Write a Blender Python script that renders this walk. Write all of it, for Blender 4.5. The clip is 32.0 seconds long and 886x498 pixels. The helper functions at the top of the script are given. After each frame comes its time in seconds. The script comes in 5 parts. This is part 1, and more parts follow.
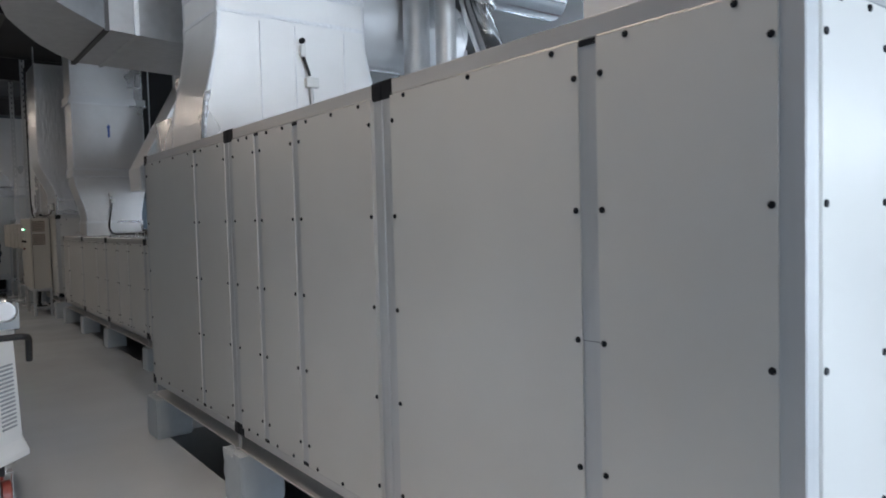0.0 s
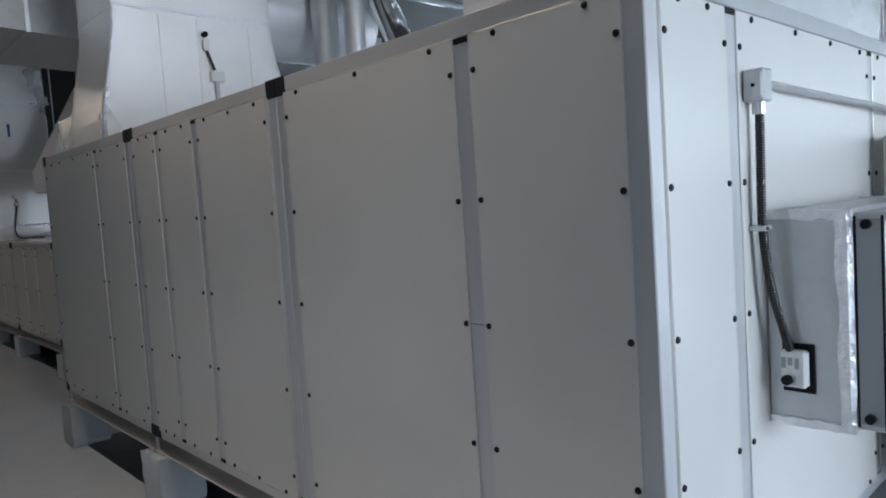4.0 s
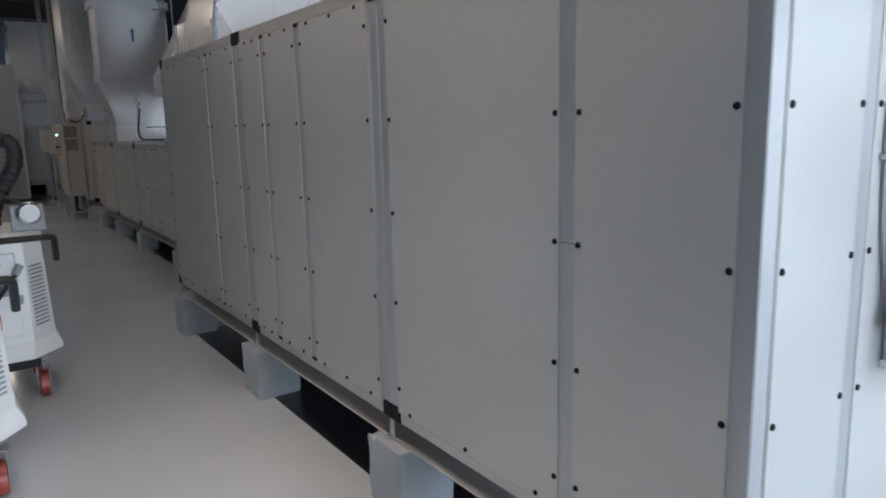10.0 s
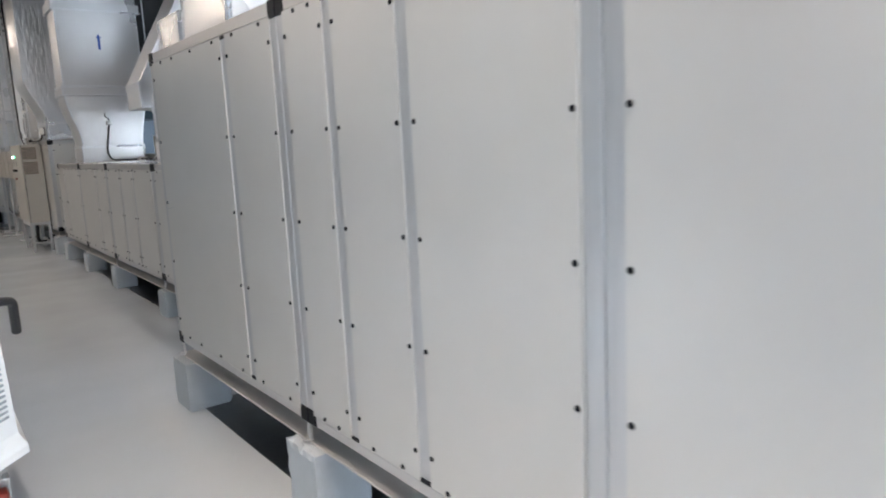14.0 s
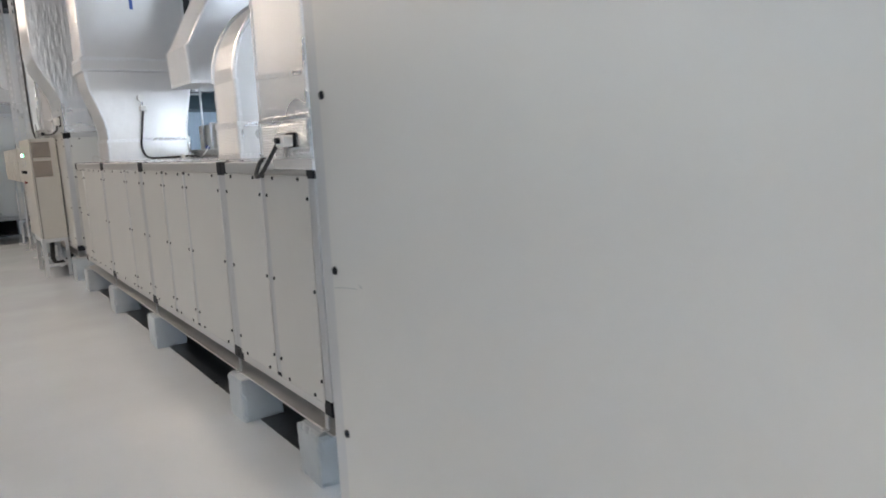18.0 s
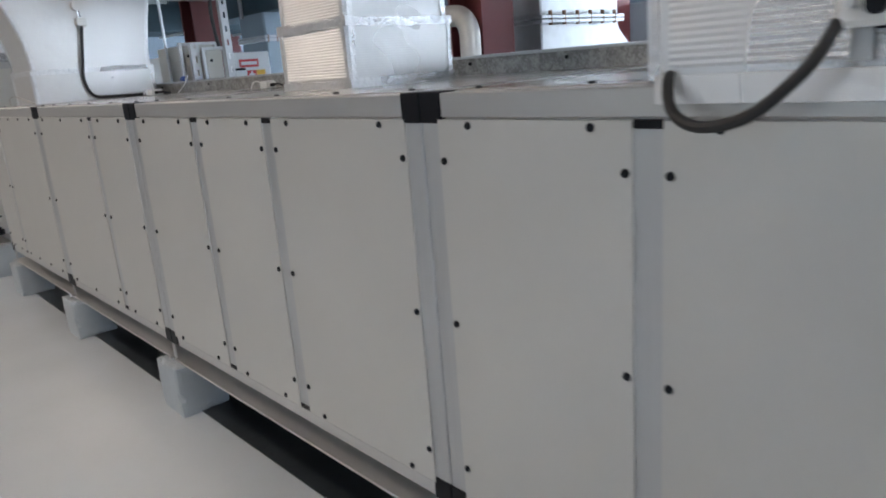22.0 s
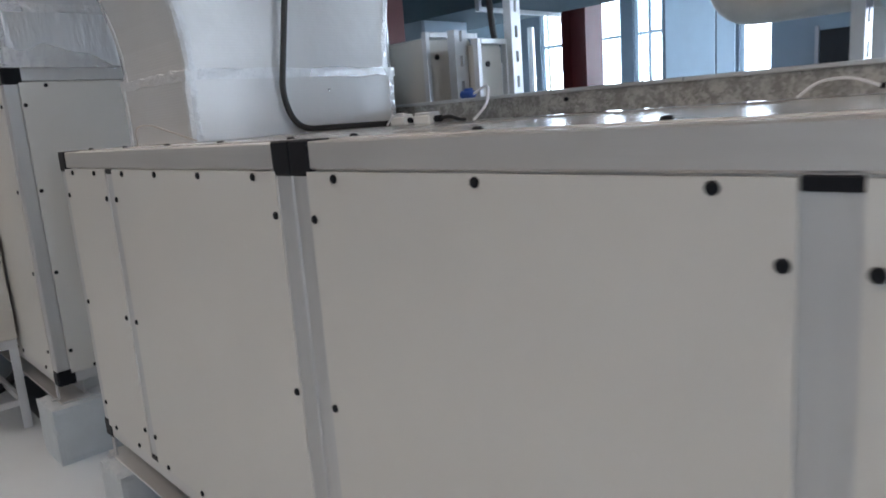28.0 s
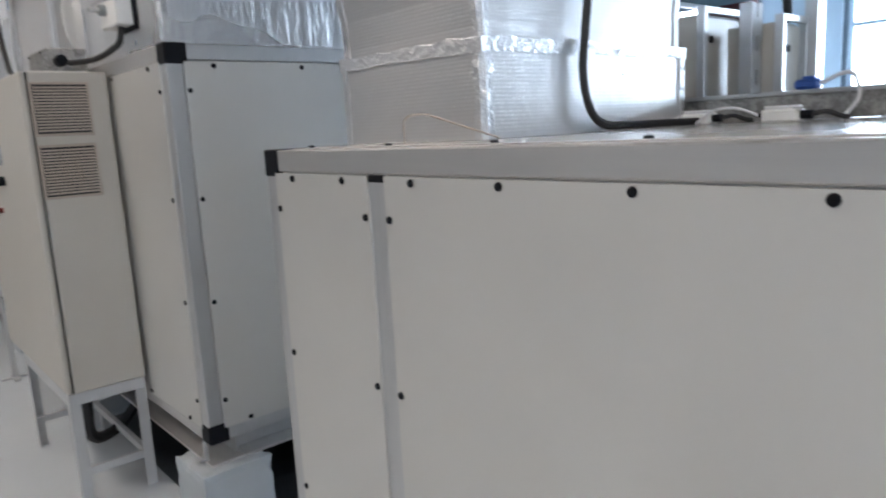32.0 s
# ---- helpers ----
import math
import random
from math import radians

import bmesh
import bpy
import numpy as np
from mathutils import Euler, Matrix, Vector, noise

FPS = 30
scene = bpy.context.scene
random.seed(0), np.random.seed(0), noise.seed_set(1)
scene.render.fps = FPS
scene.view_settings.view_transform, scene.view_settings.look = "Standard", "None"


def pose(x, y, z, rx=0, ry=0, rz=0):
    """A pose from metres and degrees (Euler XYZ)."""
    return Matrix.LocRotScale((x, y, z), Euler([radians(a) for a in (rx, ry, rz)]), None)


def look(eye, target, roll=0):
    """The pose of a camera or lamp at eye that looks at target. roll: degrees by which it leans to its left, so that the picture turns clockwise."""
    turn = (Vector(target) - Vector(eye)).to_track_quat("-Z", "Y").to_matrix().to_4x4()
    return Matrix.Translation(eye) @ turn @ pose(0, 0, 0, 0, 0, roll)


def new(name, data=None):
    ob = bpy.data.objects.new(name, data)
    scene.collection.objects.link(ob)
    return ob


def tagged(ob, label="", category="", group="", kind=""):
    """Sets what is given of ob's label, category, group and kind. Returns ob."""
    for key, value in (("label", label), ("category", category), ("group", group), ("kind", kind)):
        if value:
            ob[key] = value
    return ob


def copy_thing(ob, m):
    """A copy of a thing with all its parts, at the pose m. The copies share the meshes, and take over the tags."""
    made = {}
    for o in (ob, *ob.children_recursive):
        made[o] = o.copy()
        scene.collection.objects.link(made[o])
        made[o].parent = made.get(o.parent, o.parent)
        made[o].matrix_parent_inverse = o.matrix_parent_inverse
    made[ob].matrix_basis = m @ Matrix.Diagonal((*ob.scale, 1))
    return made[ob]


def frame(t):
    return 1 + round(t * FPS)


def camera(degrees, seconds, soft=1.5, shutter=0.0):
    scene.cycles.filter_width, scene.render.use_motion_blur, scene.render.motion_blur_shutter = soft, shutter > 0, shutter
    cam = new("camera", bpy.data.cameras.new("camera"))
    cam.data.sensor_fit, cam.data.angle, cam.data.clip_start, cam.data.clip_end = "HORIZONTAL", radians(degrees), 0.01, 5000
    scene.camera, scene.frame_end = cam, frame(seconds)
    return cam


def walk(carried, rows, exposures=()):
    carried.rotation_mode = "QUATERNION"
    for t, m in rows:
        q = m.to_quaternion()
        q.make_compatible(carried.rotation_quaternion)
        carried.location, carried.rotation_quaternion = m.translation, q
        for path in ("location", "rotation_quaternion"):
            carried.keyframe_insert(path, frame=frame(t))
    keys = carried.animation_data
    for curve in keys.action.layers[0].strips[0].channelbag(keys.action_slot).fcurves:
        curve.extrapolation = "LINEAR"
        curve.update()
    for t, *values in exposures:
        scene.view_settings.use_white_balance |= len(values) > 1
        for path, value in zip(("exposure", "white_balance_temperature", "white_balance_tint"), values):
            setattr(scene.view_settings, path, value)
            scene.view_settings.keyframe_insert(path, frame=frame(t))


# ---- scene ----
cam = camera(65.0, 32.0, 1.8, 0.5)
PATH = [
    (0, (0.027, -0.006, 1.495), (1.243, 1.579, 1.404), -1.48),
    (0.5, (0.067, -0.068, 1.479), (1.297, 1.502, 1.324), -2.99),
    (1, (0.078, -0.081, 1.473), (1.368, 1.422, 1.197), -3.39),
    (1.5, (0.085, -0.073, 1.447), (1.421, 1.389, 1.170), -3.30),
    (2, (0.110, -0.063, 1.462), (1.471, 1.367, 1.139), -4.53),
    (2.5, (0.099, -0.074, 1.463), (1.465, 1.359, 1.178), -4.52),
    (3, (0.111, -0.074, 1.456), (1.473, 1.370, 1.217), -3.95),
    (3.5, (0.104, -0.090, 1.489), (1.461, 1.368, 1.307), -4.11),
    (5.5, (-0.053, -0.365, 1.530), (1.324, 1.082, 1.446), -1.94),
    (6, (0.029, -0.429, 1.547), (1.304, 1.101, 1.359), -2.09),
    (6.5, (0.128, -0.459, 1.516), (1.241, 1.187, 1.286), -1.28),
    (7, (0.187, -0.421, 1.513), (1.291, 1.227, 1.256), -2.82),
    (7.5, (0.182, -0.307, 1.505), (1.409, 1.255, 1.267), -2.61),
    (8, (0.156, -0.227, 1.491), (1.456, 1.274, 1.252), -2.92),
    (8.5, (0.147, -0.205, 1.489), (1.539, 1.203, 1.211), -3.21),
    (9, (0.164, -0.206, 1.502), (1.554, 1.207, 1.229), -2.67),
    (9.5, (0.118, -0.181, 1.491), (1.336, 1.378, 1.194), -1.89),
    (10, (0.115, -0.124, 1.480), (1.231, 1.498, 1.129), -1.43),
    (10.5, (0.167, -0.026, 1.466), (1.239, 1.627, 1.123), -1.49),
    (11, (0.239, 0.097, 1.462), (1.406, 1.688, 1.136), 0.50),
    (11.5, (0.220, 0.234, 1.467), (1.491, 1.744, 1.145), -0.58),
    (12, (0.158, 0.334, 1.456), (1.504, 1.783, 1.161), -0.53),
    (12.5, (0.118, 0.409, 1.458), (1.471, 1.851, 1.157), 1.11),
    (13, (0.183, 0.589, 1.450), (1.522, 2.041, 1.136), -1.71),
    (13.5, (0.245, 0.825, 1.483), (1.475, 2.374, 1.184), -2.50),
    (14, (0.246, 1.158, 1.455), (1.439, 2.732, 1.139), -2.78),
    (14.5, (0.299, 1.484, 1.441), (1.498, 3.046, 1.091), -4.33),
    (16.5, (0.606, 2.909, 1.448), (1.924, 4.369, 1.085), -3.03),
    (17, (0.629, 3.295, 1.421), (1.955, 4.758, 1.098), -4.88),
    (17.5, (0.690, 3.654, 1.417), (1.964, 5.162, 1.092), -5.42),
    (18, (0.791, 3.979, 1.412), (1.931, 5.593, 1.099), -2.92),
    (18.5, (0.829, 4.327, 1.398), (1.957, 5.937, 1.032), -3.34),
    (19, (0.827, 4.621, 1.411), (1.901, 6.264, 1.028), -3.68),
    (19.5, (0.914, 4.934, 1.411), (1.973, 6.583, 1.009), -3.58),
    (20, (0.913, 5.229, 1.401), (1.996, 6.872, 1.044), -3.38),
    (20.5, (0.909, 5.524, 1.408), (1.990, 7.140, 0.940), -4.24),
    (21, (0.960, 5.825, 1.406), (2.104, 7.403, 0.958), -4.15),
    (21.5, (0.973, 6.086, 1.392), (2.161, 7.623, 0.914), -2.94),
    (22, (0.931, 6.375, 1.406), (2.222, 7.814, 0.894), -4.52),
    (22.5, (0.972, 6.654, 1.392), (2.312, 8.063, 0.924), -3.93),
    (23, (1.007, 6.918, 1.405), (2.282, 8.390, 0.951), -2.47),
    (23.5, (0.989, 7.213, 1.401), (2.358, 8.613, 0.994), -4.29),
    (24, (1.004, 7.478, 1.400), (2.355, 8.878, 0.937), -4.60),
    (24.5, (1.083, 7.765, 1.406), (2.344, 9.242, 0.929), -2.75),
    (25, (1.079, 8.043, 1.390), (2.313, 9.568, 0.999), -2.10),
    (25.5, (1.068, 8.306, 1.415), (2.287, 9.854, 1.071), -1.71),
    (26, (1.136, 8.591, 1.404), (2.311, 10.174, 1.070), -2.89),
    (26.5, (1.162, 8.864, 1.393), (2.379, 10.415, 1.058), -2.08),
    (28.5, (1.254, 9.875, 1.375), (2.625, 11.274, 0.968), -5.05),
    (29, (1.215, 10.072, 1.385), (2.605, 11.444, 0.950), -5.15),
    (29.5, (1.232, 10.278, 1.396), (2.528, 11.745, 0.987), -6.02),
    (30, (1.214, 10.454, 1.400), (2.378, 12.041, 1.045), -2.92),
    (30.5, (1.188, 10.574, 1.399), (2.426, 12.110, 1.070), -3.74),
    (31, (1.121, 10.646, 1.403), (2.253, 12.273, 1.133), -2.40),
    (31.5, (1.110, 10.682, 1.395), (2.276, 12.282, 1.111), -2.67),
    (32, (1.111, 10.673, 1.384), (2.399, 12.164, 1.039), -3.09),
]
EXPOSURES = [(0, -1.0, 6900, 13), (2, -1.2, 6800, 13), (6, -1.55, 6800, 13), (9, -1.5, 6800, 13), (10.5, -1.05, 6850, 13), (12, -0.4, 6750, 13), (13.5, 0.1, 6850, 13), (17, 0.7, 7100, 13), (19.3, 0.8, 6850, 12), (21, 0.2, 6750, 12), (23, 0.7, 6750, 12), (25, 0.35, 6800, 12), (26, 0.75, 6700, 12), (27.5, 0.5, 6600, 12), (29, 0.4, 6450, 12), (30.5, 0.6, 6350, 11), (32, 0.7, 6400, 11)]
walk(cam, [(t, look(eye, target, roll)) for t, eye, target, roll in PATH], EXPOSURES)

# ---- light ----
world = bpy.data.worlds.new("sky")
scene.world = world
world.use_nodes = True
_nt = world.node_tree
_sky = _nt.nodes.new("ShaderNodeTexSky")
_sky.sky_type, _sky.sun_disc = "NISHITA", False
_sky.sun_elevation, _sky.sun_rotation = radians(48), radians(150)
_bg = _nt.nodes["Background"]
_bg.inputs["Strength"].default_value = 0.12
_nt.links.new(_sky.outputs[0], _bg.inputs["Color"])


def area(name, m, sx, sy, watts, colour):
    d = bpy.data.lights.new(name, "AREA")
    d.shape, d.size, d.size_y, d.energy, d.color = "RECTANGLE", sx, sy, watts, colour
    ob = new(name, d)
    ob.matrix_world = m
    return ob


DAY = (0.66, 0.82, 1.0)
LED = (1.0, 0.85, 0.73)
WIN_Y = [(-4.6, -2.2), (-1.6, 0.8), (1.4, 3.8), (4.4, 6.8), (7.4, 9.8), (10.4, 12.8), (13.7, 14.8), (16.15, 16.75), (17.0, 18.9), (20.2, 22.8)]   # east wall
WIN_X = [(-3.0, -0.6), (1.6, 4.4), (5.0, 7.8), (8.4, 11.2)]                                                                     # south wall
WIN_N = [(-0.4, 1.1)]                                                                                # north wall
FILL_W = [(-2.2, 1.2), (5.6, 7.8), (8.4, 10.6)]                                                                                 # west wall, never in view: windows added as fill for the panels
EAST, WEST, SOUTH, NORTH, CEIL = 13.0, -3.6, -5.5, 23.0, 4.6
for _y0, _y1 in WIN_Y:
    area("window_light", look((EAST + 0.32, (_y0 + _y1) / 2, 2.2), (0, (_y0 + _y1) / 2, 2.2)), _y1 - _y0, 2.6, (165 if _y0 > 7 else 55) * (_y1 - _y0), DAY)
for _x0, _x1 in WIN_X:
    area("window_light", look(((_x0 + _x1) / 2, SOUTH - 0.32, 1.6), ((_x0 + _x1) / 2, 0, 1.6)), _x1 - _x0, 2.8, (220 if _x0 > 4.5 else 1600) if _x0 > 0 else 70, DAY)
for _x0, _x1 in WIN_N:
    area("window_light", look(((_x0 + _x1) / 2, NORTH + 0.32, 2.4), ((_x0 + _x1) / 2, 0, 2.4)), _x1 - _x0, 2.8, 12, DAY)
# added fill light through the unseen west openings
for _y0, _y1 in FILL_W:
    area("window_light", look((WEST - 0.32, (_y0 + _y1) / 2, 2.0), (0, (_y0 + _y1) / 2, 2.0)), _y1 - _y0, 2.4, 55 if _y0 < 0 else 5, DAY)
LAMPS = [(0.85, 1.5, 11, 66), (0.85, 3.1, 6, 66), (0.7, 2.0, 26, 180), (0.3, 5.9, 2.5, 180), (0.3, 9.8, 23, 180), (0.3, 13.7, 19, 180), (0.3, 17.6, 24, 180), (-2.3, 0.0, 9, 180), (-2.3, 7.8, 7, 180), (-2.3, 11.8, 10, 180), (-2.3, 15.6, 20, 180)]   # x, y, watts, beam: the first two, unseen, have beams narrowed to the panels' shading; the third is an added fill
for _x, _y, _w, _beam in LAMPS:
    area("lamp_light", look((_x, _y, 3.86), (_x, _y, 0)), 0.5, 0.5, _w, LED).data.spread = radians(_beam)


# ---- materials ----
def mat(name, colour, rough=0.5, metal=0.0, vary=0.06, grain=8.0, bump=0.0, bump_scale=60.0, coat=0.0, spec=0.5, rvary=0.1, stretch=(1, 1, 1), emit=0.0):
    m = bpy.data.materials.new(name)
    m.use_nodes = True
    n, l = m.node_tree.nodes, m.node_tree.links
    b = n["Principled BSDF"]
    b.inputs["Metallic"].default_value = metal
    b.inputs["Coat Weight"].default_value = coat
    b.inputs["Coat Roughness"].default_value = 0.12
    b.inputs["Specular IOR Level"].default_value = spec
    tc = n.new("ShaderNodeTexCoord")
    mp = n.new("ShaderNodeMapping")
    mp.inputs["Scale"].default_value = stretch
    l.new(tc.outputs["Object"], mp.inputs[0])
    a = n.new("ShaderNodeTexNoise")
    a.inputs["Scale"].default_value, a.inputs["Detail"].default_value = grain, 5
    l.new(mp.outputs[0], a.inputs["Vector"])
    big = n.new("ShaderNodeTexNoise")
    big.inputs["Scale"].default_value, big.inputs["Detail"].default_value = 0.9, 3
    l.new(tc.outputs["Object"], big.inputs["Vector"])
    add = n.new("ShaderNodeMath")
    add.operation = "ADD"
    l.new(a.outputs[0], add.inputs[0])
    l.new(big.outputs[0], add.inputs[1])
    ramp = n.new("ShaderNodeMapRange")
    ramp.inputs[1].default_value, ramp.inputs[2].default_value = 0.6, 1.4
    ramp.inputs[3].default_value, ramp.inputs[4].default_value = 1 - vary, 1 + vary
    l.new(add.outputs[0], ramp.inputs[0])
    oi = n.new("ShaderNodeObjectInfo")
    orr = n.new("ShaderNodeMapRange")
    orr.inputs[3].default_value, orr.inputs[4].default_value = 1 - vary * 0.4, 1 + vary * 0.4
    l.new(oi.outputs["Random"], orr.inputs[0])
    mul = n.new("ShaderNodeMath")
    mul.operation = "MULTIPLY"
    l.new(ramp.outputs[0], mul.inputs[0])
    l.new(orr.outputs[0], mul.inputs[1])
    hsv = n.new("ShaderNodeHueSaturation")
    hsv.inputs["Color"].default_value = (*colour, 1)
    l.new(mul.outputs[0], hsv.inputs["Value"])
    l.new(hsv.outputs[0], b.inputs["Base Color"])
    rr = n.new("ShaderNodeMapRange")
    rr.inputs[1].default_value, rr.inputs[2].default_value = 0.3, 0.7
    rr.inputs[3].default_value, rr.inputs[4].default_value = max(0.02, rough * (1 - rvary)), min(1, rough * (1 + rvary))
    l.new(big.outputs[0], rr.inputs[0])
    l.new(rr.outputs[0], b.inputs["Roughness"])
    if bump:
        t = n.new("ShaderNodeTexNoise")
        t.inputs["Scale"].default_value, t.inputs["Detail"].default_value = bump_scale, 3
        l.new(mp.outputs[0], t.inputs["Vector"])
        bp = n.new("ShaderNodeBump")
        bp.inputs["Strength"].default_value, bp.inputs["Distance"].default_value = min(1.0, bump), 0.01
        l.new(t.outputs[0], bp.inputs["Height"])
        l.new(bp.outputs[0], b.inputs["Normal"])
    if emit:
        b.inputs["Emission Color"].default_value = (*colour, 1)
        b.inputs["Emission Strength"].default_value = emit
    return m


def foil_material(name, colour, ribs, streak=0.0, metal=0.55):
    """Aluminium foil facing over soft insulation: crinkles, gentle sags and a fine embossed weave."""
    m = mat(name, colour, 0.32, metal, 0.05, 3.0, rvary=0.3)
    n, l = m.node_tree.nodes, m.node_tree.links
    b = n["Principled BSDF"]
    tc = n.new("ShaderNodeTexCoord")
    v = n.new("ShaderNodeTexVoronoi")
    v.feature, v.inputs["Scale"].default_value = "SMOOTH_F1", 9.0
    sag = n.new("ShaderNodeTexNoise")
    sag.inputs["Scale"].default_value, sag.inputs["Detail"].default_value = 4.5, 4
    w = n.new("ShaderNodeTexWave")
    w.bands_direction, w.inputs["Scale"].default_value = "Z", ribs
    for x in (v, sag, w):
        l.new(tc.outputs["Object"], x.inputs["Vector"])
    b1, b2, b3 = (n.new("ShaderNodeBump") for _ in range(3))
    for bb, s, d in ((b1, 0.0, 0.03), (b2, 0.24, 0.03), (b3, 0.2, 0.0008)):
        bb.inputs["Strength"].default_value, bb.inputs["Distance"].default_value = s, d
    l.new(v.outputs["Distance"], b1.inputs["Height"])
    l.new(sag.outputs[0], b2.inputs["Height"])
    l.new(w.outputs[0], b3.inputs["Height"])
    l.new(b1.outputs[0], b2.inputs["Normal"])
    l.new(b2.outputs[0], b3.inputs["Normal"])
    l.new(b3.outputs[0], b.inputs["Normal"])
    if streak:
        mp = n.new("ShaderNodeMapping")
        mp.inputs["Scale"].default_value = (1, 1, 0.22)
        s = n.new("ShaderNodeTexNoise")
        s.inputs["Scale"].default_value, s.inputs["Detail"].default_value = 26, 3
        b4 = n.new("ShaderNodeBump")
        b4.inputs["Strength"].default_value, b4.inputs["Distance"].default_value = streak, 0.02
        l.new(tc.outputs["Object"], mp.inputs[0])
        l.new(mp.outputs[0], s.inputs["Vector"])
        l.new(s.outputs[0], b4.inputs["Height"])
        l.new(b3.outputs[0], b4.inputs["Normal"])
        l.new(b4.outputs[0], b.inputs["Normal"])
    return m


def spangle_material(name):
    """Hot-dip galvanised sheet with its patchwork of zinc crystals."""
    m = mat(name, (0.5, 0.5, 0.5), 0.42, 0.75, 0.08, 6)
    n, l = m.node_tree.nodes, m.node_tree.links
    b = n["Principled BSDF"]
    tc = n.new("ShaderNodeTexCoord")
    v = n.new("ShaderNodeTexVoronoi")
    v.inputs["Scale"].default_value = 130
    l.new(tc.outputs["Object"], v.inputs["Vector"])
    bw = n.new("ShaderNodeRGBToBW")
    l.new(v.outputs["Color"], bw.inputs[0])
    st = n.new("ShaderNodeTexNoise")
    st.inputs["Scale"].default_value, st.inputs["Detail"].default_value, st.inputs["Distortion"].default_value = 22, 4, 0.6
    l.new(tc.outputs["Object"], st.inputs["Vector"])
    mx = n.new("ShaderNodeMath")
    mx.operation, mx.inputs[1].default_value = "MULTIPLY_ADD", 0.35
    l.new(bw.outputs[0], mx.inputs[0])
    l.new(st.outputs[0], mx.inputs[2])
    r = n.new("ShaderNodeValToRGB")
    r.color_ramp.elements[0].color, r.color_ramp.elements[1].color = (0.25, 0.245, 0.235, 1), (0.46, 0.45, 0.435, 1)
    r.color_ramp.elements[0].position, r.color_ramp.elements[1].position = 0.54, 0.84
    l.new(mx.outputs[0], r.inputs[0])
    l.new(r.outputs[0], b.inputs["Base Color"])
    return m


PANEL = mat("panel_paint", (0.62, 0.61, 0.585), 0.42, 0.5, 0.035, 3, 0.04, 2.2, spec=0.5, rvary=0.12)
# PANEL's paint again, lightened and glossier for the glare on the roofs
ROOF = mat("panel_paint_lit_top", (0.64, 0.63, 0.61), 0.2, 0.3, 0.04, 3, 0.03, 2.2, rvary=0.3)
ALU = mat("aluminium_profile", (0.56, 0.565, 0.57), 0.44, 0.82, 0.04, 60, 0.05, 200, stretch=(1, 1, 0.05))
ALU_H = mat("aluminium_rail", (0.60, 0.59, 0.58), 0.34, 0.7, 0.04, 60, 0.05, 200, stretch=(1, 0.05, 1))
BLACK = mat("black_plastic", (0.005, 0.006, 0.009), 0.5, 0, 0.2, 30, spec=0.18)
# black for added pieces that keep light out from under the units
LIGHT_STOP = mat("light_stop_black", (0.012, 0.012, 0.013), 0.7, 0, 0.2, 20, 0.2, 80, spec=0.2)
RUBBER = mat("black_rubber", (0.015, 0.015, 0.016), 0.55, 0, 0.2, 30, 0.2, 150)
FOIL = foil_material("insulation_foil", (0.74, 0.74, 0.745), 38, metal=0.42)
# FOIL1 and FOIL2: lightened copies of FOIL for ducts in stronger light
FOIL1 = foil_material("insulation_foil_lit", (0.85, 0.84, 0.83), 160, metal=0.45)
FOIL2 = foil_material("insulation_foil_weave", (0.9, 0.9, 0.905), 150, metal=0.75)
FOIL3 = foil_material("insulation_foil_creased", (0.74, 0.75, 0.765), 38, 0.5, metal=0.8)
FOIL4 = foil_material("insulation_foil_ribbed", (0.76, 0.75, 0.745), 36, metal=0.78)
TAPE = mat("foil_tape", (0.82, 0.82, 0.83), 0.3, 0.85, 0.08, 40, 0.7, 45, rvary=0.3)
GALV = mat("galvanised_steel", (0.55, 0.56, 0.57), 0.4, 0.75, 0.12, 14)
SPANGLE = spangle_material("zinc_spangle")
PLINTH = mat("plinth_paint", (0.40, 0.44, 0.47), 0.42, 0, 0.07, 12, 0.12, 30)
FLOOR = mat("epoxy_floor", (0.53, 0.57, 0.605), 0.15, 0, 0.06, 1.6, 0.025, 2.2, coat=0.2, rvary=0.5)
# near-black colour for the shade under the units, laid on the floor
UNDERSHADE = mat("under_unit_shade", (0.03, 0.036, 0.042), 0.3, 0, 0.25, 9, 0.1, 40)
WALL = mat("wall_paint", (0.13, 0.165, 0.2), 0.7, 0, 0.06, 4, 0.1, 60)
CLADDING = mat("weathered_pipe_cladding", (0.56, 0.525, 0.48), 0.45, 0.6, 0.22, 7, 0.15, 14, rvary=0.3)
CEILING = mat("ceiling_sheet", (0.045, 0.045, 0.047), 0.7, 0, 0.1, 3)
BEAM = mat("dark_beam_paint", (0.05, 0.045, 0.045), 0.5, 0, 0.15, 6)
REDCOL = mat("red_oxide_paint", (0.16, 0.035, 0.035), 0.5, 0, 0.15, 5)
BEIGE = mat("cabinet_enamel", (0.47, 0.45, 0.41), 0.38, 0, 0.03, 4, 0.06, 260)
OLIVE = mat("grey_cabinet_enamel", (0.40, 0.40, 0.36), 0.42, 0, 0.04, 4, 0.06, 260)
GREYBOX = mat("grey_enclosure_enamel", (0.30, 0.32, 0.33), 0.45, 0, 0.04, 3)
SLAT = mat("louvre_plastic", (0.42, 0.36, 0.31), 0.5, 0, 0.05, 8)
DARK = mat("dark_recess", (0.02, 0.02, 0.022), 0.8, 0, 0.2, 4)
WHITE = mat("white_enamel", (0.78, 0.78, 0.77), 0.32, 0, 0.03, 4, spec=0.5)
WHITEPL = mat("white_plastic", (0.74, 0.74, 0.72), 0.38, 0, 0.03, 8)
STEELLEG = mat("grey_leg_paint", (0.46, 0.475, 0.49), 0.4, 0.1, 0.08, 10)
FILTER = mat("filter_media", (0.19, 0.13, 0.105), 0.75, 0, 0.25, 6, 0.5, 40)
